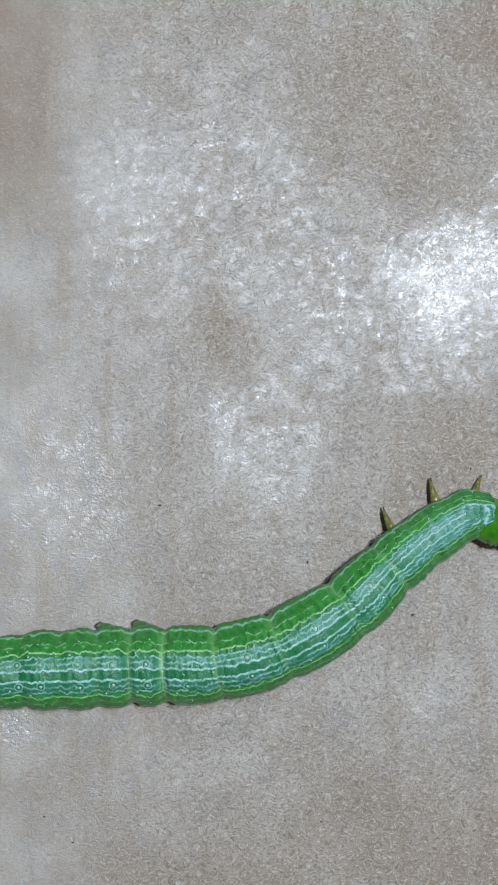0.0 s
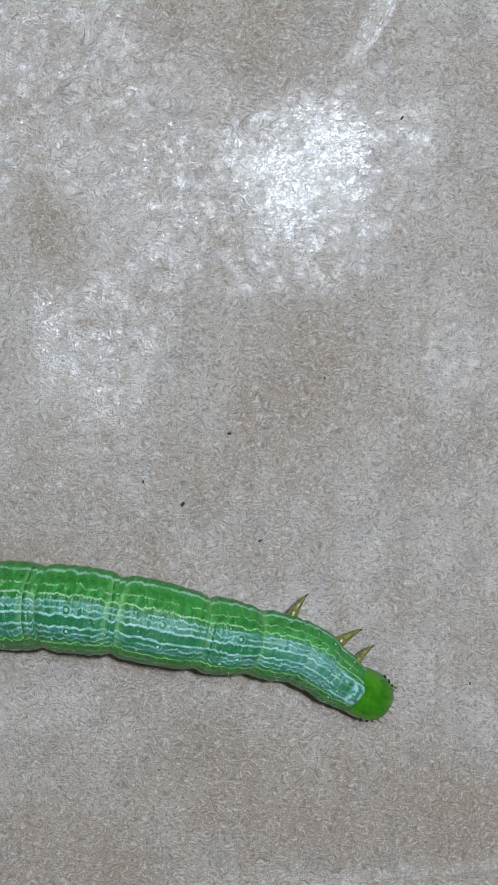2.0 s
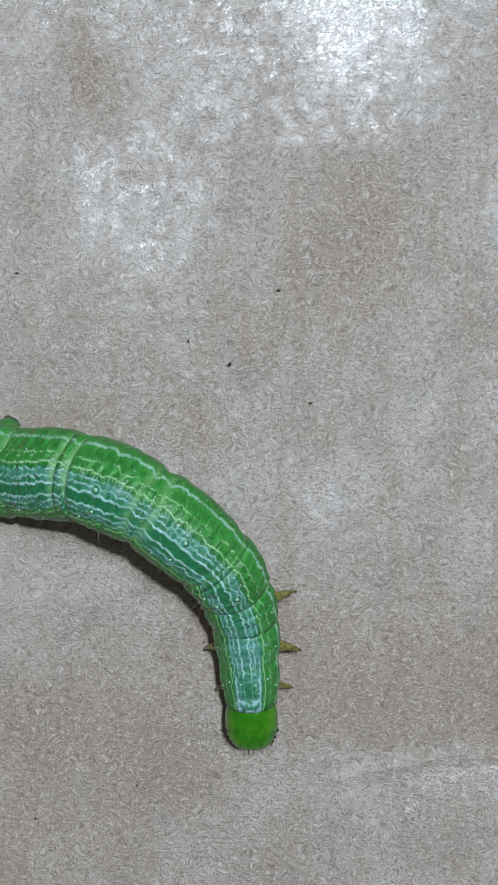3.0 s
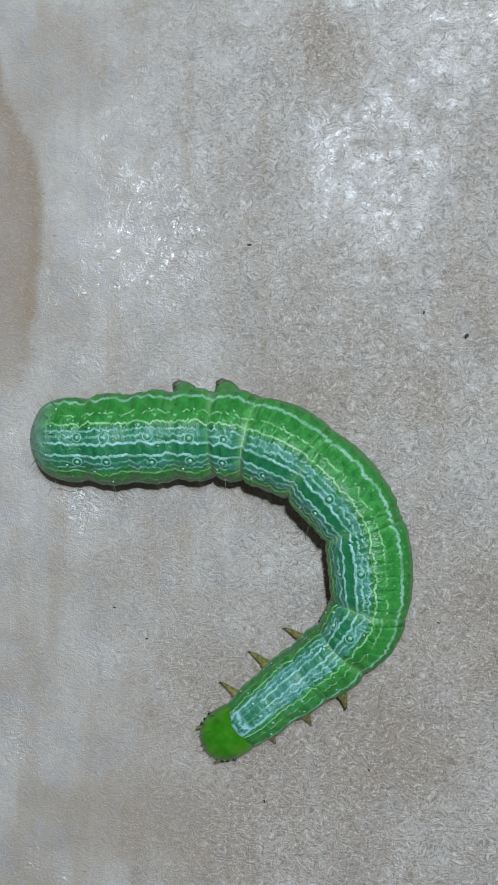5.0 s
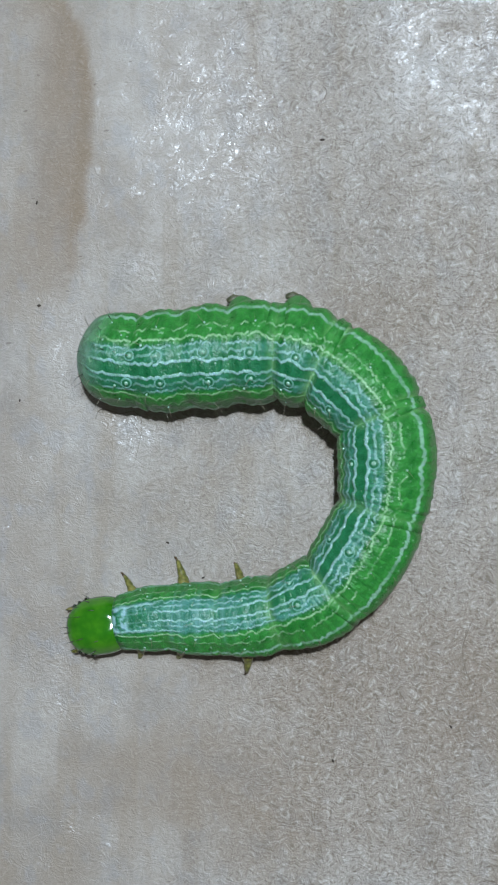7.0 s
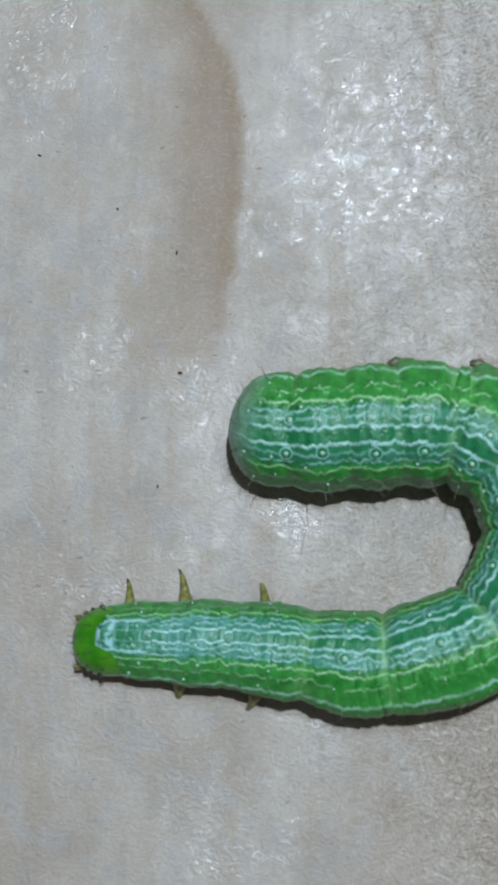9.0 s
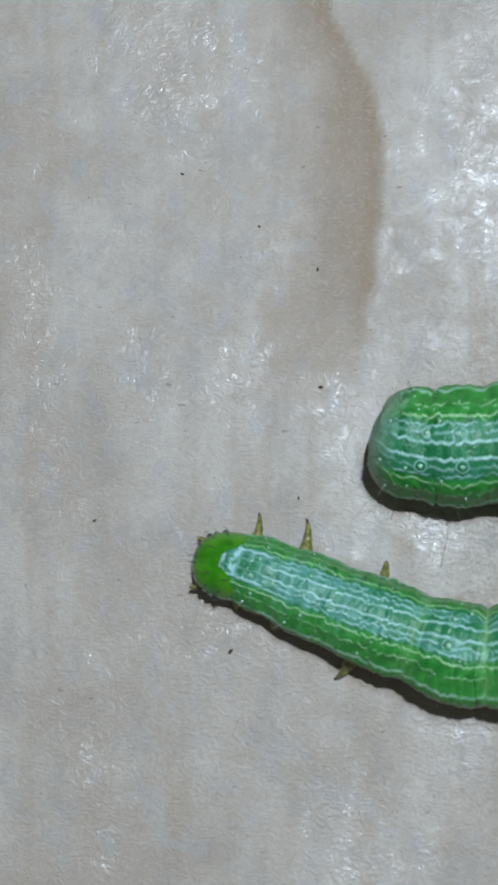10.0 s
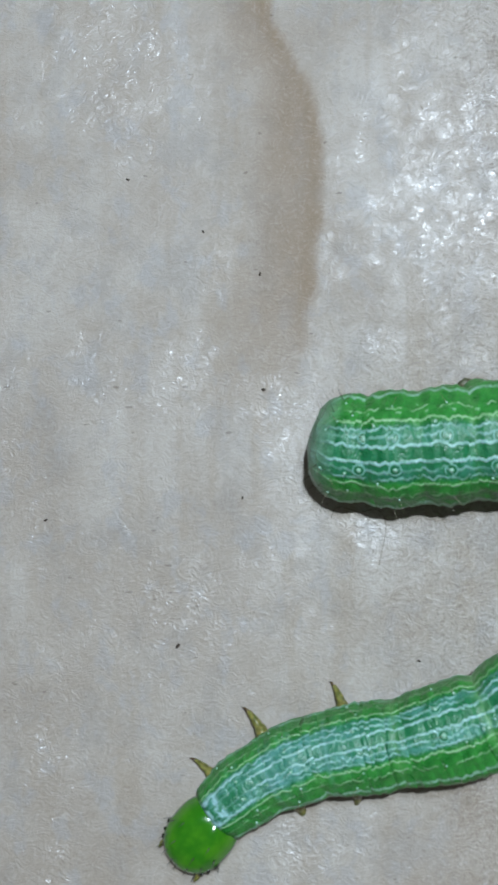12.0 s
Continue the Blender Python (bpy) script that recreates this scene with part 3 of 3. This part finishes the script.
BASE = Vector((-16.9, -15.2, 0.0))
caterpillar = tagged(new("caterpillar"), "live bright green caterpillar with white stripes on brown paper", "caterpillar")
caterpillar.location = BASE * MM
RINGS, LEGS = [], []
WARTS = (wart_mesh(True), wart_mesh(False))
FINE = bristle_mesh(0.60, 0.011, HAIR, "hair")
DARK = bristle_mesh(0.55, 0.016, BRISTLE, "hair")
NAMES = ["tail_segment"] + ["abdomen_segment"] * 8 + ["thorax_segment"] * 3
for seg in range(12):
    n_slices = SLICES[seg]
    for i in range(n_slices):
        s0 = STATION[seg] + LENGTHS[seg] * i / n_slices
        s1 = STATION[seg] + LENGTHS[seg] * (i + 1) / n_slices
        ring = body_ring(s0, s1, caterpillar, NAMES[seg])
        mid = (s0 + s1) / 2
        RINGS.append((ring, s0, s1))
        rnd = random.Random(seg * 10 + i)
        spots = []
        if seg > 0:
            for f, q in ((0.50, 16), (0.28, 30), (0.56, 54), (0.45, 80)) if seg < 9 else ((0.45, 14), (0.40, 40), (0.55, 66)):
                if i <= f * n_slices < i + 1:
                    spots.append((STATION[seg] + f * LENGTHS[seg], q))
        elif i == 2:
            spots = [(2.72, 16), (2.1, 21), (2.3, 45)]
        elif i == 1:
            spots = [(1.45, 34), (1.05, 24), (1.5, 62)]
        if seg == 0 and i < 2:
            for q in (-95, -70, -42, -15, 18, 48, 74, 98):
                s2 = s0 + rnd.uniform(0.15, 0.8)
                shared("hair", DARK, ring, on_skin(s2, q + rnd.uniform(-6, 6), mid, 0.0) @ Matrix.Rotation(radians(rnd.uniform(-65, -25)), 4, "Y") @ Matrix.Scale(rnd.uniform(0.7, 1.4), 4))
        for s, q in spots:
            for side in (-1, 1):
                s2, q2 = s + rnd.uniform(-0.08, 0.08), side * (q + rnd.uniform(-2, 2))
                ringed = 10 < q < 17 and seg < 9
                shared("wart", WARTS[not ringed], ring, on_skin(s2, q2, mid, -0.06 if ringed else -0.035) @ Matrix.Scale(rnd.uniform(0.75, 0.95) * (1 if ringed else 0.62) if q < 40 else rnd.uniform(0.35, 0.5), 4))
                shared("hair", FINE, ring, on_skin(s2, q2, mid, 0.0) @ Matrix.Rotation(radians(rnd.uniform(-30, 30)), 4, "Y") @ Matrix.Scale(rnd.uniform(0.7, 1.5), 4))
        if seg in (3, 4) and i == 0:
            for side in (-1, 1):
                proleg(ring, side, (1.70, -1.15))
        if seg == 0 and i == 0:
            for side in (-1, 1):
                proleg(ring, side, (0.85, -1.15), 0.5)
        if seg == 9 and i == 1:
            for side in (-1, 1):
                thoracic_leg(ring, side, 0.4, 2.1, (1.15, -0.80))
        if seg == 10 and i == 1:
            for side in (-1, 1):
                thoracic_leg(ring, side, 0.1, 2.2, (1.00, -0.75))
        if seg == 11 and i == 1:
            for side in (-1, 1):
                thoracic_leg(ring, side, 0.3, 1.9, (0.80, -0.65))
HEAD_OB = head_part(caterpillar)

# ---- crumbs and loose hairs on the paper ----
CRUMBS = ((9.4, -5.4, 1.0), (19.3, 12.8, 0.9), (23.4, -19.9, 0.7), (5.3, -25.0, 0.6), (11.2, -11.6, 0.9), (4.4, -8.2, 0.8),
          (1.6, -33.1, 0.7), (-5.1, -4.5, 0.9), (6.7, -9.5, 1.2), (14.9, -2.2, 0.6), (-12.5, -24.5, 0.7), (-10.7, -26.2, 0.6),
          (-19.5, -7.5, 0.7), (-22.1, -5.5, 0.6), (-19.3, -12.7, 0.8), (-23.0, -24.0, 1.0), (-4.1, -35.0, 0.7), (-25.6, -3.0, 0.7),
          (-29.1, -18.5, 0.7), (-20.2, -17.5, 0.6))
for i, (x, y, size) in enumerate(CRUMBS):
    size *= 0.8
    bm = blob(0.17 * size * MM, 0.09 * size * MM, 0.05 * size * MM, i * 1.3, 0.5, 10, 7)
    crumb = tagged(new("crumb", mesh_of("crumb", bm, CRUMB)), "tiny dark brown crumb lying on brown paper", "crumb", "crumbs on the paper")
    crumb.matrix_basis = Matrix.Translation(Vector((x, y, ground_at(x, y) + 0.02 * size)) * MM) @ Matrix.Rotation(i * 0.9, 4, "Z")


def on_paper(points, up):
    return [Vector((x, y, ground_at(x, y) + up)) * MM for x, y in points]


def curl(points, n=26):
    """Points along a smooth curve through the given ones."""
    out = []
    for k in range(n):
        f = k / (n - 1) * (len(points) - 1)
        i = min(int(f), len(points) - 2)
        p = [Vector((*points[min(max(i + d, 0), len(points) - 1)], 0)) for d in (-1, 0, 1, 2)]
        q = f - i
        v = p[1] + 0.5 * q * (p[2] - p[0] + q * (2 * p[0] - 5 * p[1] + 4 * p[2] - p[3] + q * (3 * (p[1] - p[2]) + p[3] - p[0])))
        out.append((v.x, v.y))
    return out


LOOSE = (((-16.3, -18.4), (-16.0, -17.9), (-15.0, -18.1), (-14.3, -18.0), (-13.9, -18.7), (-14.2, -20.4)),
         ((14.7, -12.8), (15.4, -13.8), (16.8, -14.0), (18.2, -13.6), (19.1, -12.4)),
         ((8.3, -26.0), (8.5, -27.2), (9.4, -27.9), (10.6, -28.4)),
         ((2.6, -27.8), (2.1, -29.3), (2.4, -30.6), (3.0, -31.2)))
for line_points in LOOSE:
    pts = on_paper(curl(line_points), 0.05)
    hair = tagged(new("loose_hair", mesh_of("loose_hair", tube(pts, [0.013 * MM] * len(pts), 5), LOOSE_HAIR)), "thin curled brown hair lying on the paper", "hair", "loose hairs on the paper")


def short_fibres():
    """Short paper fibres that stand proud of the sheet."""
    rnd = random.Random(4)
    whole = bmesh.new()
    for k in range(420):
        x, y, q, size = rnd.uniform(-5, 30), rnd.uniform(-36, 28), rnd.uniform(0, math.tau), rnd.uniform(0.25, 0.9)
        bend = rnd.uniform(-1.2, 1.2)
        pts = [(x + size * (f - 0.5) * math.cos(q + bend * f), y + size * (f - 0.5) * math.sin(q + bend * f)) for f in (0, 0.3, 0.6, 1)]
        bm = tube(on_paper(pts, 0.008), [0.010 * MM, 0.022 * MM, 0.020 * MM, 0.008 * MM], 4)
        me = bpy.data.meshes.new("fibre")
        bm.to_mesh(me)
        bm.free()
        whole.from_mesh(me)
        bpy.data.meshes.remove(me)
    tagged(new("paper_fibre", mesh_of("paper_fibre", whole, FIBRE)), "short loose brown fibres on the paper's face", "fibre", kind="stuff")


short_fibres()


# ---- what moves ----
def motions():
    """The creature holds on with its hind legs and swings its front half round."""
    poses = []

    def key(t, high, roll, *joints):
        poses.append((t, high, roll, [Vector((x, y, 0.0)) for x, y in joints]))

    def roll_at(roll, s):
        """The body's twist at s mm from the tail: at the hind end, in the bend and at the front."""
        return float(np.interp(s, (6.0, 15.0, 20.0, 29.0), (roll[0], roll[1], roll[1], roll[2])))

    key(0, 0.6, (0, 7, -3), (-16.70, -15.12), (-13.42, -14.72), (-11.11, -14.66), (-8.86, -14.55), (-6.79, -14.44), (-4.52, -14.36), (-1.31, -14.14), (2.47, -13.12), (6.54, -10.87), (9.39, -8.35), (11.47, -6.71), (13.76, -5.30), (15.14, -4.96), (17.36, -6.33))
    key(0.5, 1.3, (1, 7.5, -1.5), (-16.93, -15.09), (-13.74, -14.81), (-11.35, -14.72), (-9.02, -14.64), (-6.84, -14.51), (-4.80, -14.36), (-1.45, -13.92), (2.95, -13.04), (7.58, -12.05), (10.44, -11.10), (13.04, -10.50), (15.41, -10.45), (16.94, -10.56), (19.73, -10.54))
    key(1, 1.5, (2, 8, 0), (-16.86, -15.14), (-13.68, -14.95), (-11.24, -14.88), (-8.86, -14.82), (-6.62, -14.67), (-4.44, -14.46), (-0.71, -13.96), (3.05, -13.49), (7.58, -12.51), (10.45, -11.68), (13.35, -11.25), (15.86, -11.23), (17.44, -11.35), (19.95, -11.42))
    key(1.5, 1.8, (3.5, 8.5, 0.5), (-16.82, -15.19), (-13.64, -15.05), (-11.16, -15.01), (-8.74, -14.98), (-6.47, -14.86), (-4.31, -14.64), (-0.82, -13.97), (3.04, -13.38), (7.54, -12.59), (10.72, -11.92), (13.44, -11.65), (15.58, -11.38), (17.22, -11.26), (19.97, -11.04))
    key(2, 2.2, (5, 9, 1), (-16.89, -15.24), (-13.70, -15.17), (-11.20, -15.15), (-8.75, -15.13), (-6.47, -15.06), (-4.31, -14.95), (-0.69, -14.81), (3.31, -15.14), (7.83, -16.17), (10.78, -16.88), (13.47, -17.57), (14.89, -18.61), (16.09, -19.52), (18.49, -20.84))
    key(2.5, 3.2, (9, 13, 4), (-16.97, -15.21), (-13.76, -15.16), (-11.26, -15.14), (-8.81, -15.16), (-6.52, -15.19), (-4.36, -15.20), (-0.83, -15.38), (3.61, -16.36), (7.45, -17.86), (9.38, -19.33), (11.01, -21.20), (11.75, -23.05), (12.19, -24.86), (12.51, -27.90))
    key(3, 3.4, (12, 20, 4), (-16.91, -15.13), (-13.68, -15.06), (-11.16, -15.02), (-8.72, -15.06), (-6.40, -15.22), (-4.11, -15.38), (-0.71, -15.47), (2.80, -16.84), (6.01, -19.51), (7.18, -21.50), (7.70, -23.24), (7.87, -25.22), (8.01, -27.33), (8.07, -30.70))
    key(3.2, 3.2, (13, 22, 5), (-16.79, -15.08), (-13.55, -14.95), (-11.04, -14.89), (-8.60, -14.89), (-6.29, -15.05), (-4.05, -15.38), (-0.71, -15.90), (2.85, -17.42), (5.85, -19.92), (6.73, -22.21), (6.84, -24.15), (6.60, -26.16), (6.13, -28.26), (5.71, -31.57))
    key(4.8, 0.8, (15, 28, 10), (-16.85, -15.20), (-13.50, -15.13), (-11.02, -15.03), (-8.77, -14.90), (-6.64, -14.85), (-4.57, -15.06), (-1.45, -16.33), (1.30, -19.36), (1.91, -23.53), (0.65, -25.83), (-1.12, -27.29), (-2.70, -28.63), (-4.20, -30.12), (-6.40, -32.00))
    key(5.5, 0.55, (15, 28.2, 9.76), (-16.77, -14.95), (-13.67, -15.35), (-11.35, -15.25), (-8.88, -15.13), (-6.79, -15.10), (-4.63, -15.39), (-1.50, -16.93), (0.98, -20.36), (0.89, -24.42), (-0.58, -26.56), (-2.43, -28.23), (-4.46, -29.59), (-6.33, -30.83), (-8.65, -31.54))
    key(6, 0.42, (15, 28.4, 9.59), (-16.81, -15.03), (-13.52, -15.29), (-11.18, -15.17), (-8.98, -15.10), (-6.86, -15.11), (-4.66, -15.39), (-1.60, -17.04), (0.33, -20.63), (-0.12, -24.60), (-1.72, -26.74), (-3.98, -28.53), (-6.04, -29.96), (-7.72, -31.20), (-10.05, -32.21))
    key(6.5, 0.4, (15, 28.6, 9.41), (-16.70, -15.08), (-13.43, -15.41), (-11.21, -15.24), (-8.95, -15.10), (-6.85, -15.08), (-4.56, -15.41), (-1.66, -17.46), (-0.31, -21.47), (-1.00, -25.49), (-3.55, -27.59), (-6.14, -29.02), (-8.62, -30.09), (-10.33, -30.88), (-13.23, -31.98))
    key(7, 0.38, (15, 28.8, 9.24), (-16.79, -15.11), (-13.56, -15.62), (-11.28, -15.45), (-9.04, -15.24), (-6.89, -15.12), (-4.56, -15.75), (-1.93, -18.30), (-1.89, -22.62), (-4.00, -26.25), (-6.73, -27.58), (-9.49, -28.02), (-12.02, -28.04), (-14.08, -28.31), (-17.21, -28.89))
    key(7.5, 0.35, (15, 28.9, 9.07), (-16.79, -14.86), (-13.75, -15.41), (-11.46, -15.26), (-9.16, -15.07), (-6.97, -14.95), (-4.56, -15.65), (-2.57, -18.93), (-2.89, -23.14), (-5.50, -26.26), (-8.55, -27.23), (-11.59, -27.30), (-14.47, -27.10), (-16.22, -27.00), (-19.70, -27.01))
    key(7.7, 0.33, (15, 29, 9), (-16.83, -14.94), (-13.82, -15.39), (-11.61, -15.26), (-9.32, -15.09), (-7.19, -14.98), (-4.75, -15.71), (-3.13, -18.89), (-3.15, -22.92), (-5.99, -25.99), (-8.99, -27.25), (-12.09, -27.56), (-14.95, -27.57), (-16.78, -27.75), (-19.70, -28.13))
    key(9.3, 0.15, (13.5, 27.9, 8.26), (-16.96, -15.10), (-14.34, -15.52), (-12.23, -15.45), (-10.18, -15.32), (-8.06, -15.33), (-5.66, -16.58), (-4.89, -19.92), (-7.28, -23.30), (-11.13, -24.61), (-14.24, -24.05), (-17.41, -23.21), (-20.06, -22.76), (-22.02, -22.49), (-24.15, -22.30))
    key(9.5, 0.15, (13.3, 27.7, 8.16), (-16.98, -15.12), (-14.45, -15.57), (-12.33, -15.50), (-10.21, -15.33), (-8.13, -15.31), (-5.72, -16.59), (-5.05, -19.94), (-7.65, -23.32), (-11.37, -24.58), (-14.38, -24.02), (-17.52, -22.89), (-20.14, -22.12), (-22.05, -21.70), (-24.42, -21.32))
    key(10, 0.15, (12.9, 27.4, 7.93), (-16.92, -14.87), (-14.63, -15.51), (-12.23, -15.45), (-9.95, -15.20), (-7.80, -15.30), (-5.53, -16.75), (-5.00, -20.07), (-7.85, -23.21), (-12.33, -24.01), (-15.11, -23.33), (-18.49, -22.07), (-20.84, -21.11), (-22.48, -20.52), (-24.39, -20.29))
    key(10.5, 0.15, (12.4, 27, 7.7), (-16.85, -14.76), (-14.32, -15.22), (-12.20, -15.12), (-10.05, -14.97), (-8.06, -15.05), (-5.91, -16.61), (-5.53, -19.89), (-8.26, -22.78), (-12.39, -23.57), (-15.50, -22.45), (-18.90, -20.95), (-21.01, -19.75), (-22.87, -19.17), (-25.41, -18.58))
    key(11, 0.15, (11.9, 26.7, 7.47), (-16.98, -14.59), (-14.46, -15.07), (-12.40, -14.96), (-10.21, -14.81), (-8.06, -15.01), (-5.98, -16.68), (-5.68, -20.01), (-8.44, -22.91), (-12.75, -23.15), (-15.96, -22.35), (-19.50, -20.79), (-21.65, -19.78), (-23.44, -19.38), (-25.40, -19.21))
    key(11.5, 0.15, (11.5, 26.3, 7.23), (-17.10, -14.82), (-14.67, -15.26), (-12.56, -15.15), (-10.42, -15.03), (-8.16, -15.33), (-6.00, -16.91), (-5.74, -20.55), (-8.42, -23.73), (-12.00, -24.46), (-15.39, -24.13), (-18.68, -23.94), (-21.53, -24.12), (-23.19, -24.55), (-25.79, -25.28))
    key(12, 0.15, (11, 26, 7), (-17.05, -15.14), (-14.65, -15.55), (-12.34, -15.45), (-10.20, -15.31), (-8.14, -15.23), (-5.85, -16.59), (-4.89, -20.39), (-6.18, -24.29), (-9.50, -26.67), (-13.26, -27.78), (-16.66, -28.42), (-18.92, -29.38), (-20.72, -30.72), (-23.00, -33.35))

    def spine(joints, s, high):
        """The axis at s mm from the tail, through the joints."""
        k = max(i for i in range(13) if STATION[i] <= max(s, 0.0) + 1e-6)
        f = (s - STATION[k]) / LENGTHS[k]
        p = [joints[min(max(k + d, 0), 13)] for d in (-1, 0, 1, 2)]
        if k == 0:
            p[0] = joints[0] * 2 - joints[1]
        if k == 12:
            p[3] = joints[13] * 2 - joints[12]
        a = p[1] + 0.5 * f * (p[2] - p[0] + f * (2 * p[0] - 5 * p[1] + 4 * p[2] - p[3] + f * (3 * (p[1] - p[2]) + p[3] - p[0])))
        lift = (LIFT[k] + (LIFT[k + 1] - LIFT[k]) * f) * high
        r = radius_at(max(s, 2.2)) if s < 33 else 1.35
        return a + Vector((0, 0, r * TALL * 0.90 + lift))

    def placed(joints, high, roll, s0, s1):
        a, b = spine(joints, s0, high), spine(joints, s1, high)
        x = (b - a).normalized()
        y = Vector((0, 0, 1)).cross(x).normalized()
        m = Matrix((x, y, x.cross(y))).transposed().to_4x4()
        return Matrix.Translation(((a + b) / 2 - BASE) * MM) @ m @ Matrix.Rotation(radians(roll), 4, "X")

    for ring, s0, s1 in RINGS:
        rows = [(t, placed(j, high, roll_at(roll, (s0 + s1) / 2), s0, s1)) for t, high, roll, j in poses]
        walk(ring, rows)
    rows = []
    for t, high, roll, j in poses:
        m = placed(j, high, roll[2] * 0.7, STATION[12] - 0.1, STATION[13])
        a, b = spine(j, STATION[12], high), spine(j, STATION[13], high)
        slip = min(max((b - a).length - 2.4, -0.4), 0.75)
        m.translation = (a + (b - a).normalized() * slip - BASE) * MM
        rows.append((t, m @ Matrix.Rotation(radians(3), 4, "Y")))
    walk(HEAD_OB, rows)
    # the front legs hang free; those on the outer side of the bend are drawn in
    spread = {1: ((0.0, 4), (2.0, 2), (3.2, 30), (4.8, 46), (12.0, 50)), -1: ((0.0, 56), (2.0, 54), (3.2, 24), (4.8, -4), (12.0, -8))}
    for leg, side, hip, i in LEGS:
        rows = []
        for k in range(25):
            t = k * 0.5
            down = float(np.interp(t, [a for a, _ in spread[side]], [b for _, b in spread[side]])) + 5 * math.sin(t * 2.1 + i * 1.7)
            turn = 5 * math.sin(t * 1.6 + i * 2.3) + side * 6 * smooth(t, 7.7, 9.3)
            rows.append((t, Matrix.Translation(hip) @ Matrix.Rotation(radians(-side * down), 4, "X") @ Matrix.Rotation(radians(turn), 4, "Z")))
        walk(leg, rows)


motions()
